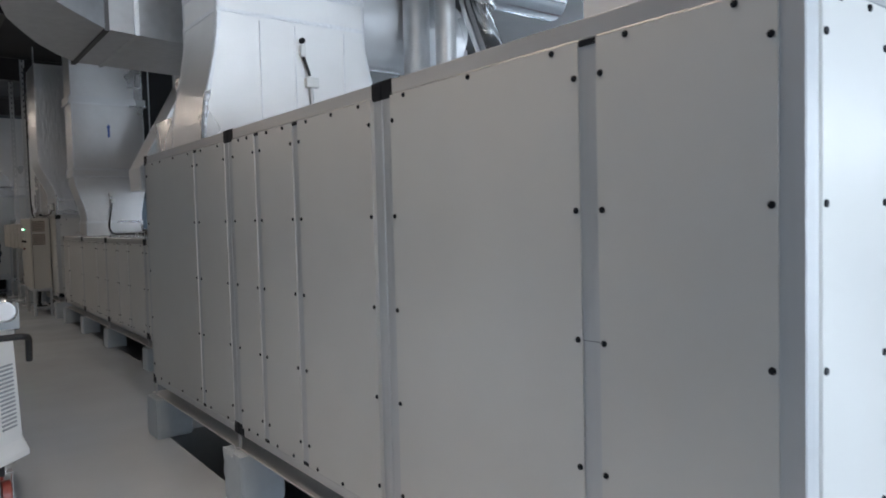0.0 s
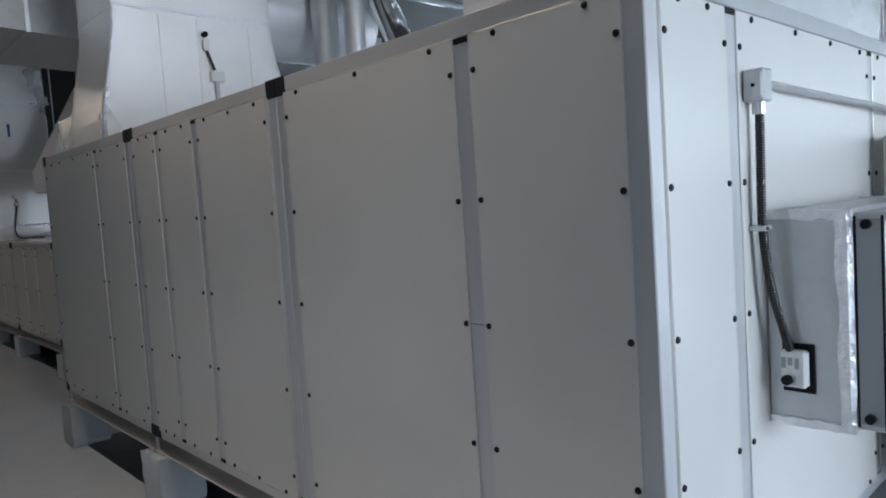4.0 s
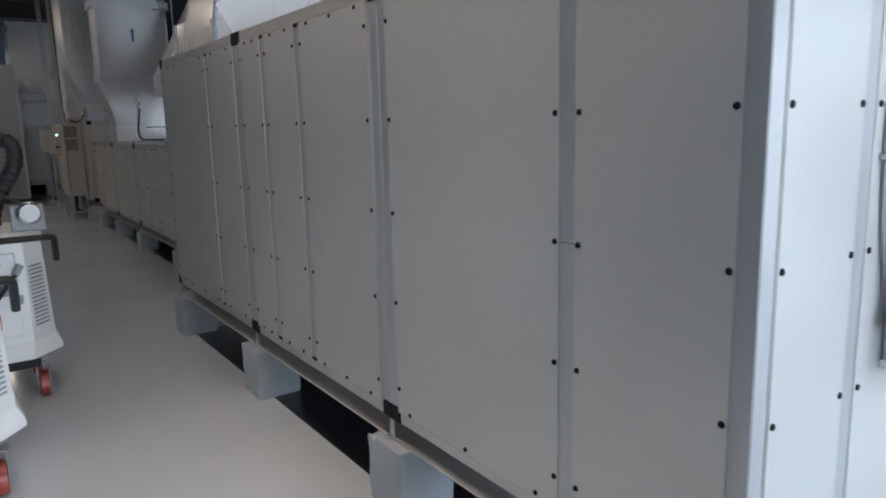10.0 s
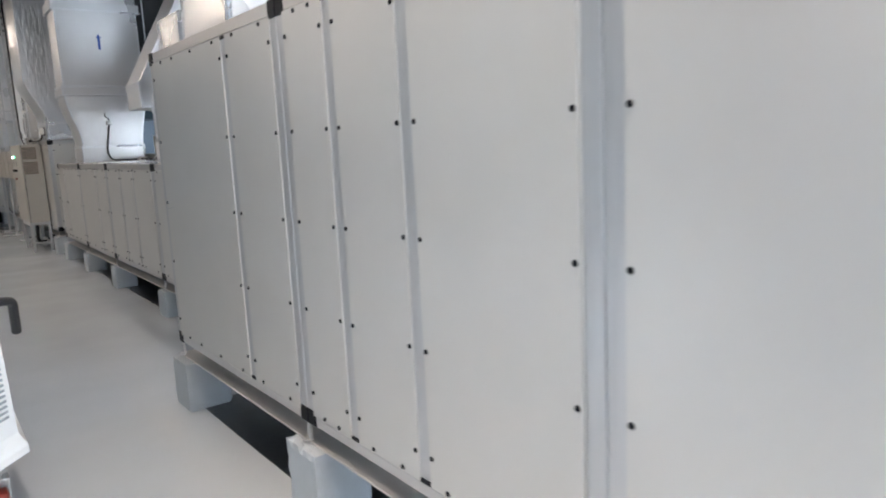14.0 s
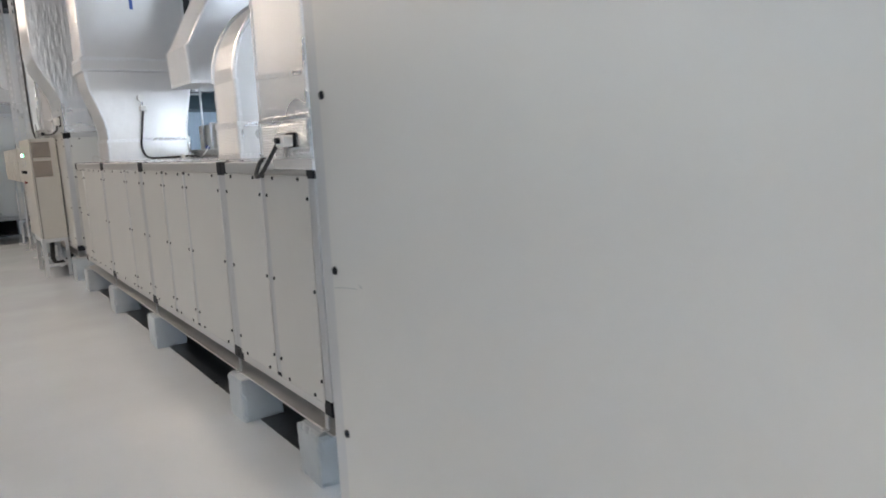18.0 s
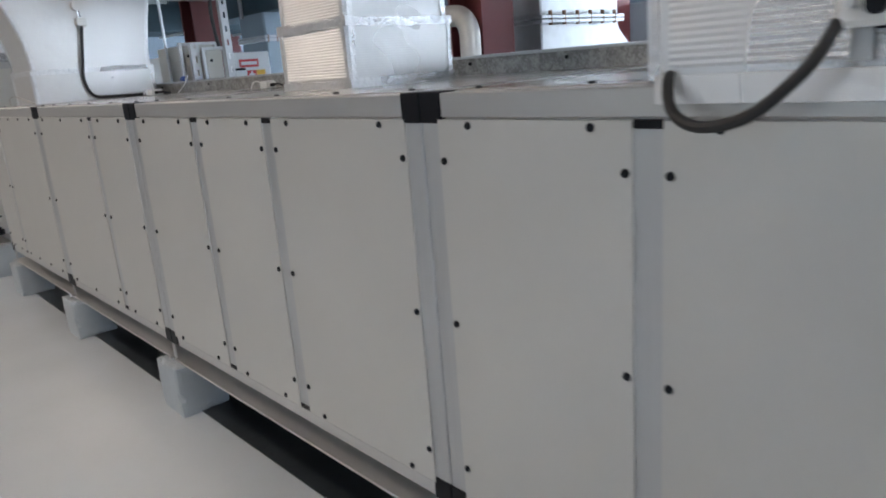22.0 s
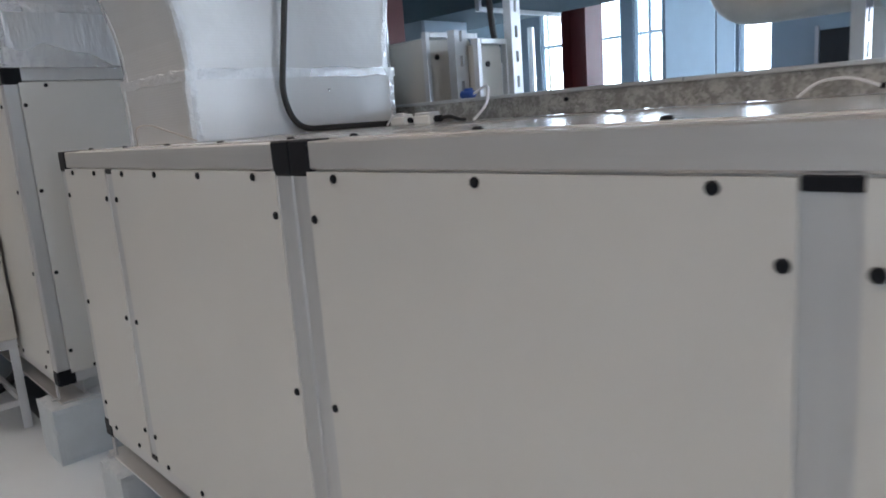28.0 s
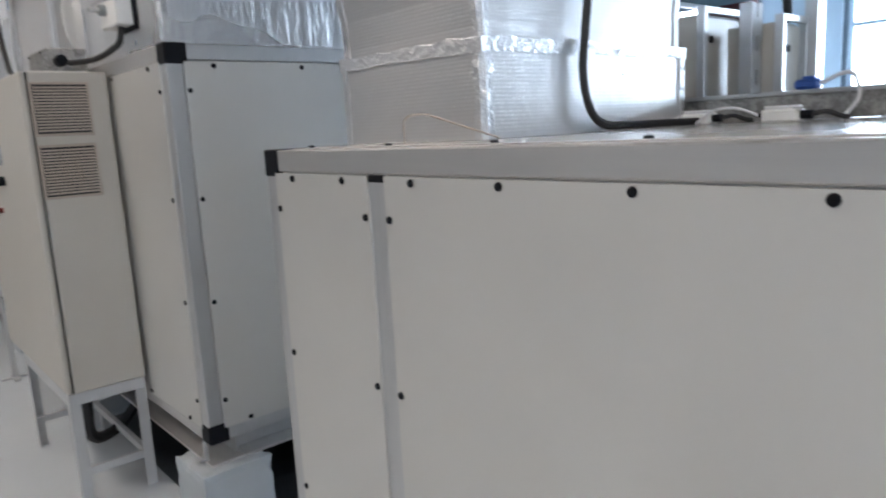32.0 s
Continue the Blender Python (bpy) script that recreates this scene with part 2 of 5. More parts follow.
RED = mat("red_label", (0.55, 0.03, 0.03), 0.45, 0, 0.05, 8)
DKRED = mat("dark_red_plastic", (0.16, 0.02, 0.02), 0.4, 0, 0.1, 8)
YELLOW = mat("yellow_label", (0.75, 0.42, 0.03), 0.45, 0, 0.05, 8)
BLUE = mat("blue_paint", (0.03, 0.09, 0.35), 0.4, 0, 0.1, 8)
GREEN = mat("green_paint", (0.03, 0.25, 0.08), 0.4, 0, 0.1, 8)
PAPER = mat("white_label", (0.75, 0.75, 0.76), 0.5, 0, 0.03, 8)
WHEEL = mat("red_polyurethane", (0.25, 0.035, 0.025), 0.4, 0, 0.1, 20)
CHROME = mat("chrome", (0.8, 0.8, 0.8), 0.16, 1.0, 0.05, 10)
PIPE = mat("pipe_cladding", (0.62, 0.62, 0.62), 0.38, 0.7, 0.12, 9, 0.2, 14)
RUST = mat("rusty_steel", (0.28, 0.16, 0.10), 0.6, 0.2, 0.3, 20, 0.3, 60)
BLUEGREY = mat("blue_grey_cladding", (0.30, 0.37, 0.43), 0.4, 0.3, 0.06, 3)
DUCTPAINT = mat("blue_grey_duct_paint", (0.075, 0.11, 0.13), 0.8, 0.0, 0.15, 3, 0.05, 20, spec=0.2)
FRAME = mat("window_frame_paint", (0.55, 0.66, 0.74), 0.45, 0, 0.05, 5)
DIFF = mat("lamp_diffuser", (1.0, 0.96, 0.9), 0.5, emit=12.0)
LEDG = mat("green_indicator", (0.05, 0.9, 0.35), 0.4, emit=6.0)
LEDW = mat("white_indicator", (0.9, 0.95, 1.0), 0.4, emit=7.0)
LEDB = mat("blue_indicator", (0.15, 0.55, 1.0), 0.4, emit=5.0)
GLASS = bpy.data.materials.new("window_glass")
GLASS.use_nodes = True
_g = GLASS.node_tree.nodes["Principled BSDF"]
_g.inputs["Transmission Weight"].default_value, _g.inputs["Roughness"].default_value, _g.inputs["IOR"].default_value = 1.0, 0.02, 1.45


# ---- building blocks ----
def thing(name, loc, label, category, group="", kind=""):
    ob = new(name)
    ob.location = loc
    ob.empty_display_size = 0.2
    return tagged(ob, label, category, group, kind)


def finish(name, bm, material, smooth=False):
    bmesh.ops.recalc_face_normals(bm, faces=bm.faces[:])
    me = bpy.data.meshes.new(name)
    if smooth:
        for f in bm.faces:
            f.smooth = True
        for e in bm.edges:
            if len(e.link_faces) == 2 and e.calc_face_angle() > 0.6:
                e.smooth = False
    bm.to_mesh(me)
    bm.free()
    me.materials.append(material)
    return me


def part(name, bm, material, parent, label="", smooth=False):
    """One mesh under a thing or a part."""
    ob = new(name, finish(name, bm, material, smooth))
    if parent is not None:
        ob.parent = parent
        ob.matrix_parent_inverse = Matrix.Translation(-parent.location)
    return tagged(ob, label)


def shared(name, mesh, parent, m, label=""):
    """A piece that shares its mesh with its like."""
    ob = new(name, mesh)
    ob.parent = parent
    ob.matrix_parent_inverse = Matrix.Translation(-parent.location)
    ob.matrix_basis = m
    return tagged(ob, label)


def box(bm, x0, x1, y0, y1, z0, z1, bev=0.0, seg=1):
    vs = bmesh.ops.create_cube(bm, size=1, matrix=Matrix.LocRotScale(((x0 + x1) / 2, (y0 + y1) / 2, (z0 + z1) / 2), None, (abs(x1 - x0), abs(y1 - y0), abs(z1 - z0))))["verts"]
    if bev:
        es = {e for v in vs for e in v.link_edges}
        bmesh.ops.bevel(bm, geom=list(es), offset=bev, segments=seg, affect="EDGES", profile=0.5)
    return bm


def B(*a, **k):
    return box(bmesh.new(), *a, **k)


def tube(bm, pts, r, seg=10, cap=True):
    """A round bar or hose along points; r may be one radius or one for each point."""
    pts = [Vector(p) for p in pts]
    rs = r if isinstance(r, (list, tuple)) else [r] * len(pts)
    rings, side = [], None
    for i, p in enumerate(pts):
        way = (pts[min(i + 1, len(pts) - 1)] - pts[max(i - 1, 0)]).normalized()
        if side is None:
            side = way.orthogonal().normalized()
        side = (side - way * side.dot(way)).normalized()
        up = way.cross(side)
        rings.append([bm.verts.new(p + rs[i] * (math.cos(a) * side + math.sin(a) * up)) for a in (2 * math.pi * k / seg for k in range(seg))])
    for a, b in zip(rings, rings[1:]):
        for k in range(seg):
            bm.faces.new((a[k], a[(k + 1) % seg], b[(k + 1) % seg], b[k]))
    if cap:
        bm.faces.new(rings[0])
        bm.faces.new(rings[-1])
    return bm


def T(*a, **k):
    return tube(bmesh.new(), *a, **k)


def prism(poly, axis, a, b):
    """A flat outline drawn out along x, y or z into a bar."""
    bm = bmesh.new()
    put = {"x": lambda p, s: (s, p[0], p[1]), "y": lambda p, s: (p[0], s, p[1]), "z": lambda p, s: (p[0], p[1], s)}[axis]
    ends = [[bm.verts.new(put(p, s)) for p in poly] for s in (a, b)]
    bm.faces.new(ends[0]), bm.faces.new(ends[1])
    for k in range(len(poly)):
        bm.faces.new((ends[0][k], ends[0][(k + 1) % len(poly)], ends[1][(k + 1) % len(poly)], ends[1][k]))
    return bm


def bend(pts, n=6, r=0.1):
    """Round the corners of a polyline."""
    pts = [Vector(p) for p in pts]
    out = [pts[0]]
    for a, b, c in zip(pts, pts[1:], pts[2:]):
        u, w = (a - b), (c - b)
        d = min(r, u.length * 0.49, w.length * 0.49)
        p, q = b + u.normalized() * d, b + w.normalized() * d
        for k in range(n + 1):
            s = k / n
            out.append(p * (1 - s) ** 2 + b * 2 * s * (1 - s) + q * s * s)
    return out + [pts[-1]]


def loft(bm, rings, ch=0.02, cap=True):
    """A rectangular duct through rings of (x0, x1, y0, y1, z), with softly chamfered edges."""
    loops = []
    for x0, x1, y0, y1, z in rings:
        c = ch
        loops.append([bm.verts.new((x, y, z)) for x, y in ((x0 + c, y0), (x1 - c, y0), (x1, y0 + c), (x1, y1 - c), (x1 - c, y1), (x0 + c, y1), (x0, y1 - c), (x0, y0 + c))])
    for a, b in zip(loops, loops[1:]):
        for k in range(8):
            bm.faces.new((a[k], a[(k + 1) % 8], b[(k + 1) % 8], b[k]))
    if cap:
        bm.faces.new(loops[0])
        bm.faces.new(loops[-1])
    return bm


def ease(a, b, n):
    """Rings that pass from a to b in an S curve."""
    out = []
    for k in range(n + 1):
        s = k / n
        e = s * s * (3 - 2 * s)
        out.append(tuple(p + (q - p) * (e if i < 4 else s) for i, (p, q) in enumerate(zip(a, b))))
    return out


def corner_tape(rings, which, w=0.024, seed=1):
    """A crumpled strip of foil tape round one corner of a lofted duct: which = 0 near the low x, low y edge, 1 high x, low y, 3 low x, high y."""
    rnd = random.Random(seed)
    bm = bmesh.new()
    fine = []
    for a, b in zip(rings, rings[1:]):
        n = max(1, int(abs(b[4] - a[4]) / 0.05))
        fine += [tuple(p + (q - p) * k / n for p, q in zip(a, b)) for k in range(n)]
    fine.append(rings[-1])
    loops = []
    for x0, x1, y0, y1, z in fine:
        j = lambda s=0.004: rnd.uniform(-s, s)
        o = 0.004 + rnd.uniform(0, 0.003)
        cx, sx = ((x0, 1), (x1, -1), (x1, -1), (x0, 1))[which]
        cy, sy = ((y0, 1), (y0, 1), (y1, -1), (y1, -1))[which]
        ww = w + j(0.006)
        loops.append([bm.verts.new(p) for p in ((cx + sx * ww, cy - sy * o, z + j()), (cx + sx * 0.004, cy - sy * o, z + j()), (cx - sx * o, cy + sy * 0.004, z + j()), (cx - sx * o, cy + sy * ww, z + j()), (cx + sx * 0.012, cy + sy * 0.012, z))])
    for a, b in zip(loops, loops[1:]):
        for k in range(5):
            bm.faces.new((a[k], a[(k + 1) % 5], b[(k + 1) % 5], b[k]))
    bm.faces.new(loops[0])
    bm.faces.new(loops[-1])
    return bm


def band(x0, x1, y0, y1, z0, z1, o=0.006, seed=3):
    """A foil tape band round a duct, with a slightly uneven edge."""
    rnd = random.Random(seed)
    bm = bmesh.new()
    n = 10
    pts = [(x0 + (x1 - x0) * k / n, y0) for k in range(n)] + [(x1, y0 + (y1 - y0) * k / n) for k in range(n)] + [(x1 - (x1 - x0) * k / n, y1) for k in range(n)] + [(x0, y1 - (y1 - y0) * k / n) for k in range(n)]
    cx, cy = (x0 + x1) / 2, (y0 + y1) / 2
    lo, hi = [], []
    for x, y in pts:
        ox = o * (1 if x > cx else -1) * (abs(x - cx) > 0.49 * (x1 - x0))
        oy = o * (1 if y > cy else -1) * (abs(y - cy) > 0.49 * (y1 - y0))
        lo.append((x + ox, y + oy, z0 + rnd.uniform(-0.005, 0.005)))
        hi.append((x + ox, y + oy, z1 + rnd.uniform(-0.005, 0.005)))
    inn = [(cx + (x - cx) * 0.985, cy + (y - cy) * 0.985) for x, y in pts]
    loops = [[bm.verts.new(p) for p in r] for r in (lo, hi, [(x, y, z1) for x, y in inn], [(x, y, z0) for x, y in inn])]
    m = len(pts)
    for a, b in zip(loops, loops[1:] + loops[:1]):
        for k in range(m):
            bm.faces.new((a[k], a[(k + 1) % m], b[(k + 1) % m], b[k]))
    return bm


def bolt_mesh(r=0.0085):
    bm = bmesh.new()
    tube(bm, [(0, 0, -0.004), (0, 0, 0.0015), (0, 0, 0.004), (0, 0, 0.0052)], [r, r, r * 0.86, r * 0.5], 10)
    return finish("bolt", bm, BLACK, True)


BOLT = bolt_mesh()
TURN_F = Matrix.Rotation(radians(-90), 4, "Y")     # outward along -x
TURN_S = Matrix.Rotation(radians(90), 4, "X")      # outward along -y
TURN_U = Matrix.Identity(4)


def spread(a, b, step, inset):
    n = max(1, round((b - a - 2 * inset) / step))
    return [a + inset + (b - a - 2 * inset) * k / n for k in range(n + 1)]


# ---- air handling unit ----
def sheet(x, ya, yb, lo, hi, flare):
    """A screwed panel facing low x: a thin folded sheet with a faint bulge; flare lifts its low-y margin a little."""
    bm = bmesh.new()
    n, m = 14, 6
    us = sorted({0.0, 1.0, *[k / n for k in range(1, n)], *([0.02, 0.04, 0.1, 0.13, 0.17, 0.2, 0.24, 0.27] if flare else [])})
    grid = []
    for u in us:
        col = []
        for k in range(m + 1):
            v = k / m
            off = 0.0012 * math.sin(math.pi * u) * math.sin(math.pi * v)
            d = (u * (yb - ya))
            off += flare * max(0.0, 1 - d / 0.18) ** 1.5
            col.append(bm.verts.new((x - off, ya + (yb - ya) * u, lo + (hi - lo) * v)))
        grid.append(col)
    for p, q in zip(grid, grid[1:]):
        for k in range(m):
            bm.faces.new((p[k], q[k], q[k + 1], p[k + 1]))
    rim = [c[0] for c in grid] + grid[-1][1:] + [c[-1] for c in grid[-2::-1]] + grid[0][-2:0:-1]
    back = [bm.verts.new((x + 0.016, v.co.y, v.co.z)) for v in rim]
    for k in range(len(rim)):
        bm.faces.new((rim[k], rim[(k + 1) % len(rim)], back[(k + 1) % len(rim)], back[k]))
    bm.faces.new(back)
    return bm


def ahu(label, x0, x1, y0, y1, z0, z1, joints, posts, end_posts, rows, step=0.34, sections=True, top_posts=(), group="air handling units", shell=PANEL, warp=None, tops=None, end_tops=None):
    """A panelled unit: aluminium frame, black corner pieces, screwed panels. joints, posts: along y on the aisle side; end_posts: along x on the low-y end; rows: heights of the side screws."""
    P, J, H, PB = 0.052, 0.059, 0.031, 0.042            # rail height, half a joint, half a post, low rail
    u = thing("air_handling_unit", ((x0 + x1) / 2, (y0 + y1) / 2, z0), label, "air handling unit", group)
    part("casing", B(x0 + 0.012, x1 - 0.012, y0 + 0.012, y1 - 0.012, z0 + 0.012, z1 - 0.008), shell, u)
    # base channel
    for xa, xb in ((x0, 1), (x1, -1)):
        part("channel_web", B(xa + xb * 0.10, xa + xb * 0.11, y0 + 0.03, y1 - 0.03, z0 - 0.0715, z0 - 0.001), GALV, u, "base channel web")
        part("channel_flange", B(xa - xb * 0.008, xa + xb * 0.115, y0 - 0.008, y1, z0 - 0.081, z0 - 0.072, bev=0.001), ALU_H, u, "base channel flange")
    part("channel_web", B(x0 + 0.112, x1 - 0.112, y0 + 0.075, y0 + 0.085, z0 - 0.0715, z0 - 0.001), GALV, u, "base channel web")
    part("channel_flange", B(x0 + 0.116, x1 - 0.116, y0 - 0.008, y0 + 0.085, z0 - 0.081, z0 - 0.072, bev=0.001), ALU, u, "base channel flange")
    # added pan, never in view: cuts the bounce between floor and underside
    part("base_pan", B(x0 + 0.118, x1 - 0.118, y0 + 0.09, y1 - 0.002, z0 - 0.08, z0 - 0.074), LIGHT_STOP, u, "unseen black pan added to darken the space under the unit")
    cuts = [y0] + list(joints) + [y1]
    for a, b in zip(cuts, cuts[1:]):
        g = 0.0015
        part("top_rail", B(x0, x0 + P, a + g, b - g, z1 - P, z1, bev=0.003), ALU_H, u)
        part("bottom_rail", B(x0, x0 + P, a + g, b - g, z0, z0 + PB, bev=0.003), ALU_H, u)
        for y, s in ((a, 1), (b, -1)):
            part("post", B(x0, x0 + P, y + s * g, y + s * J, z0 + PB, z1 - P, bev=0.003), ALU, u)
        # black end pieces of the section frame
        for za, zb in ((z1 - P - 0.012, z1 + 0.003), (z0 - 0.003, z0 + PB + 0.02)):
            for y, s in ((a, 1), (b, -1)):
                part("corner_piece", B(x0 - 0.003, x0 + P + 0.004, y + s * 0.0006, y + s * 0.066, za, zb, bev=0.003), BLACK, u, "black plastic corner piece")
    for p in posts:
        part("post", B(x0 + 0.001, x0 + P, p - H, p + H, z0 + PB, z1 - P, bev=0.002), ALU, u)
        part("cap", B(x0 - 0.003, x0 + 0.02, p - H + 0.003, p + H - 0.003, z1 - P - 0.017, z1 - P - 0.001, bev=0.002), BLACK, u, "small black post cap")
        part("cap", B(x0 - 0.003, x0 + 0.02, p - H + 0.003, p + H - 0.003, z0 + PB + 0.001, z0 + PB + 0.017, bev=0.002), BLACK, u, "small black post cap")
    marks = sorted([(y0, 0.054)] + [(p, H - 0.002) for p in posts] + [(j, J - 0.002) for j in joints] + [(y1, 0.054)])
    lo, hi = z0 + PB + 0.0035, z1 - P - 0.0035
    for (a, ha), (b, hb) in zip(marks, marks[1:]):
        ya, yb = a + ha, b - hb
        fl = warp.get(b, 0) if warp else 0
        pan = part("panel", sheet(x0 - 0.004, ya, yb, lo, hi, fl), shell, u, smooth=True)
        for z in rows:
            for y in (ya + 0.013, yb - 0.013):
                shared("bolt", BOLT, pan, Matrix.Translation((x0 - 0.004 - fl * max(0.0, 1 - (y - ya) / 0.18) ** 1.5, y, z)) @ TURN_F)
        for y in tops[b] if tops else spread(ya, yb, step, 0.1 if yb - ya > 0.3 else 0.07):
            for z in (hi - 0.012, lo + 0.014):
                shared("bolt", BOLT, pan, Matrix.Translation((x0 - 0.004 - fl * max(0.0, 1 - (y - ya) / 0.18) ** 1.5, y, z)) @ TURN_F)
    # end towards low y
    part("end_top_rail", B(x0 + P, x1, y0, y0 + P, z1 - P, z1, bev=0.003), ALU, u)
    part("end_bottom_rail", B(x0 + P, x1, y0, y0 + P, z0, z0 + P, bev=0.003), ALU, u)
    part("post", B(x1 - P, x1, y0, y0 + P, z0 + P, z1 - P, bev=0.003), ALU, u)
    for za, zb in ((z1 - P - 0.012, z1 + 0.003), (z0 - 0.003, z0 + P + 0.012)):
        part("corner_piece", B(x0 + 0.0006, x0 + 0.07, y0 - 0.003, y0 + P, za, zb, bev=0.003), BLACK, u, "black plastic corner piece")
        part("corner_piece", B(x1 - 0.062, x1 + 0.003, y0 - 0.003, y0 + P, za, zb, bev=0.003), BLACK, u, "black plastic corner piece")
    for p in end_posts:
        part("post", B(p - H, p + H, y0 + 0.001, y0 + P, z0 + P, z1 - P, bev=0.002), ALU, u)
        part("cap", B(p - H + 0.003, p + H - 0.003, y0 - 0.003, y0 + 0.02, z1 - P - 0.017, z1 - P - 0.001, bev=0.002), BLACK, u, "small black post cap")
    marks = sorted([(x0, 0.054)] + [(p, H - 0.002) for p in end_posts] + [(x1, 0.05)])
    for (a, ha), (b, hb) in zip(marks, marks[1:]):
        xa, xb = a + ha, b - hb
        pan = part("end_panel", B(xa, xb, y0 - 0.004, y0 + 0.012, lo, hi, bev=0.002), shell, u)
        for z in rows:
            for x in (xa + 0.013, xb - 0.013):
                shared("bolt", BOLT, pan, Matrix.Translation((x, y0 - 0.004, z)) @ TURN_S)
        for x in end_tops[b] if end_tops else spread(xa, xb, step, 0.1 if xb - xa > 0.3 else 0.07):
            for z in (hi - 0.014, lo + 0.014):
                shared("bolt", BOLT, pan, Matrix.Translation((x, y0 - 0.004, z)) @ TURN_S)
    # roof
    for a, b in zip(cuts, cuts[1:]):
        pan = part("top_panel", B(x0 + P - 0.003, x1 - 0.05, a + 0.045, b - 0.045, z1 - 0.012, z1 + 0.0035, bev=0.002), ROOF, u)
        part("roof_rail", B(x0 + P, x1, b - 0.049, b + (0.049 if b < y1 else 0), z1 - 0.02, z1 + 0.001), ALU, u)
        for y in spread(a + 0.05, b - 0.05, 0.3, 0.06):
            for x in (x0 + P + 0.022, x1 - 0.08):
                shared("bolt", BOLT, pan, Matrix.Translation((x, y, z1 + 0.0035)) @ TURN_U)
    part("back_rail", B(x1 - 0.049, x1, y0, y1, z1 - P, z1 + 0.001, bev=0.0005), ALU_H, u)
    # hold-down clips
    for j in [y0 + 0.06] + list(joints) + [y1 - 0.06]:
        part("clip", prism([(x0 + 0.004, z0 - 0.004), (x0 - 0.002, z0 - 0.004), (x0 - 0.002, z0 - 0.066), (x0 - 0.028, z0 - 0.066), (x0 - 0.028, z0 - 0.0715), (x0 + 0.004, z0 - 0.0715)], "y", j - 0.014, j + 0.014), GALV, u, "galvanised hold-down clip")
    return u


def plinth(x, y, w=0.26, d=0.30, h=0.265):
    """A cast block with worn, slightly chipped arrises."""
    rnd = random.Random(int(x * 97 + y * 131))
    bm = B(x, x + d, y, y + w, 0.0, h)
    bmesh.ops.subdivide_edges(bm, edges=bm.edges[:], cuts=9, use_grid_fill=True)
    lo, hi = Vector((x, y, 0)), Vector((x + d, y + w, h))
    for v in bm.verts:
        on = [k for k in range(3) if v.co[k] - lo[k] < 1e-5 or hi[k] - v.co[k] < 1e-5]
        if len(on) > 1:
            depth = rnd.uniform(0.002, 0.006) + (rnd.uniform(0.004, 0.012) if rnd.random() < 0.12 else 0)
            for k in on:
                if k < 2 or v.co.z > 0.01:
                    v.co[k] += depth if v.co[k] - lo[k] < 1e-4 else -depth
    ob = part("plinth_block", bm, PLINTH, None)
    return tagged(ob, "grey-painted concrete plinth block under an air handling unit", "plinth", "plinth blocks")


# ---- structure ----
def structure(name, bm, material, label, category):
    return tagged(part(name, bm, material, None), label, category, kind="structure")


structure("floor", B(WEST - 0.3, EAST + 0.3, SOUTH - 0.3, NORTH + 0.3, -0.25, 0), FLOOR, "glossy light grey epoxy floor", "floor")
structure("ceiling", B(WEST - 0.3, EAST + 0.3, SOUTH - 0.3, NORTH + 0.3, CEIL, CEIL + 0.2), CEILING, "grey sheet ceiling above dark steel beams", "ceiling")


def pierced(name, lo, hi, holes, z0, z1, along, at=SOUTH - 0.25):
    """A wall with window openings cut through it."""
    bm = bmesh.new()

    def slab(a, b, c, d):
        if along == "y":
            box(bm, at, at + 0.25, a, b, c, d)
        else:
            box(bm, a, b, at, at + 0.25, c, d)
    slab(lo, hi, 0, z0)
    slab(lo, hi, z1, CEIL)
    edge = lo
    for a, b in holes:
        slab(edge, a, z0, z1)
        edge = b
    slab(edge, hi, z0, z1)
    structure(name, bm, WALL, "painted wall with a row of tall windows", "wall")


pierced("wall_east", SOUTH - 0.25, NORTH + 0.25, WIN_Y, 0.9, 3.5, "y", EAST)
# west openings are made up for the added fill light
pierced("wall_west", SOUTH - 0.25, NORTH + 0.25, FILL_W, 0.8, 3.2, "y", WEST - 0.25)
pierced("wall_south", WEST, EAST, WIN_X, 0.2, 3.0, "x")
pierced("wall_north", WEST, EAST, WIN_N, 1.0, 3.8, "x", NORTH)


def window(name, a, b, z0, z1, along, at=SOUTH - 0.15):
    """A framed window in the east (along y) or the south wall."""
    d0 = at
    w = thing(name, (d0, (a + b) / 2, z0) if along == "y" else ((a + b) / 2, d0, z0), "tall window with pale frame and bright daylight", "window", "windows", "structure")

    def bar(p, q, r, s):
        return B(d0, d0 + 0.08, p, q, r, s, bev=0.004) if along == "y" else B(p, q, d0, d0 + 0.08, r, s, bev=0.004)
    mid = (a + b) / 2
    for p, q, r, s in ((a, a + 0.07, z0, z1), (b - 0.07, b, z0, z1), (a + 0.07, b - 0.07, z0, z0 + 0.07), (a + 0.07, b - 0.07, z1 - 0.07, z1), (mid - 0.035, mid + 0.035, z0 + 0.07, z1 - 0.07), (a + 0.07, mid - 0.035, 2.55, 2.61), (mid + 0.035, b - 0.07, 2.55, 2.61)):
        part("window_frame", bar(p, q, r, s), FRAME, w)
    for p, q in ((a + 0.07, mid - 0.035), (mid + 0.035, b - 0.07)):
        for r, s in ((z0 + 0.07, 2.55), (2.61, z1 - 0.07)):
            g = part("pane", B(d0 + 0.036, d0 + 0.042, p, q, r, s) if along == "y" else B(p, q, d0 + 0.036, d0 + 0.042, r, s), GLASS, w)
            g.visible_shadow = False


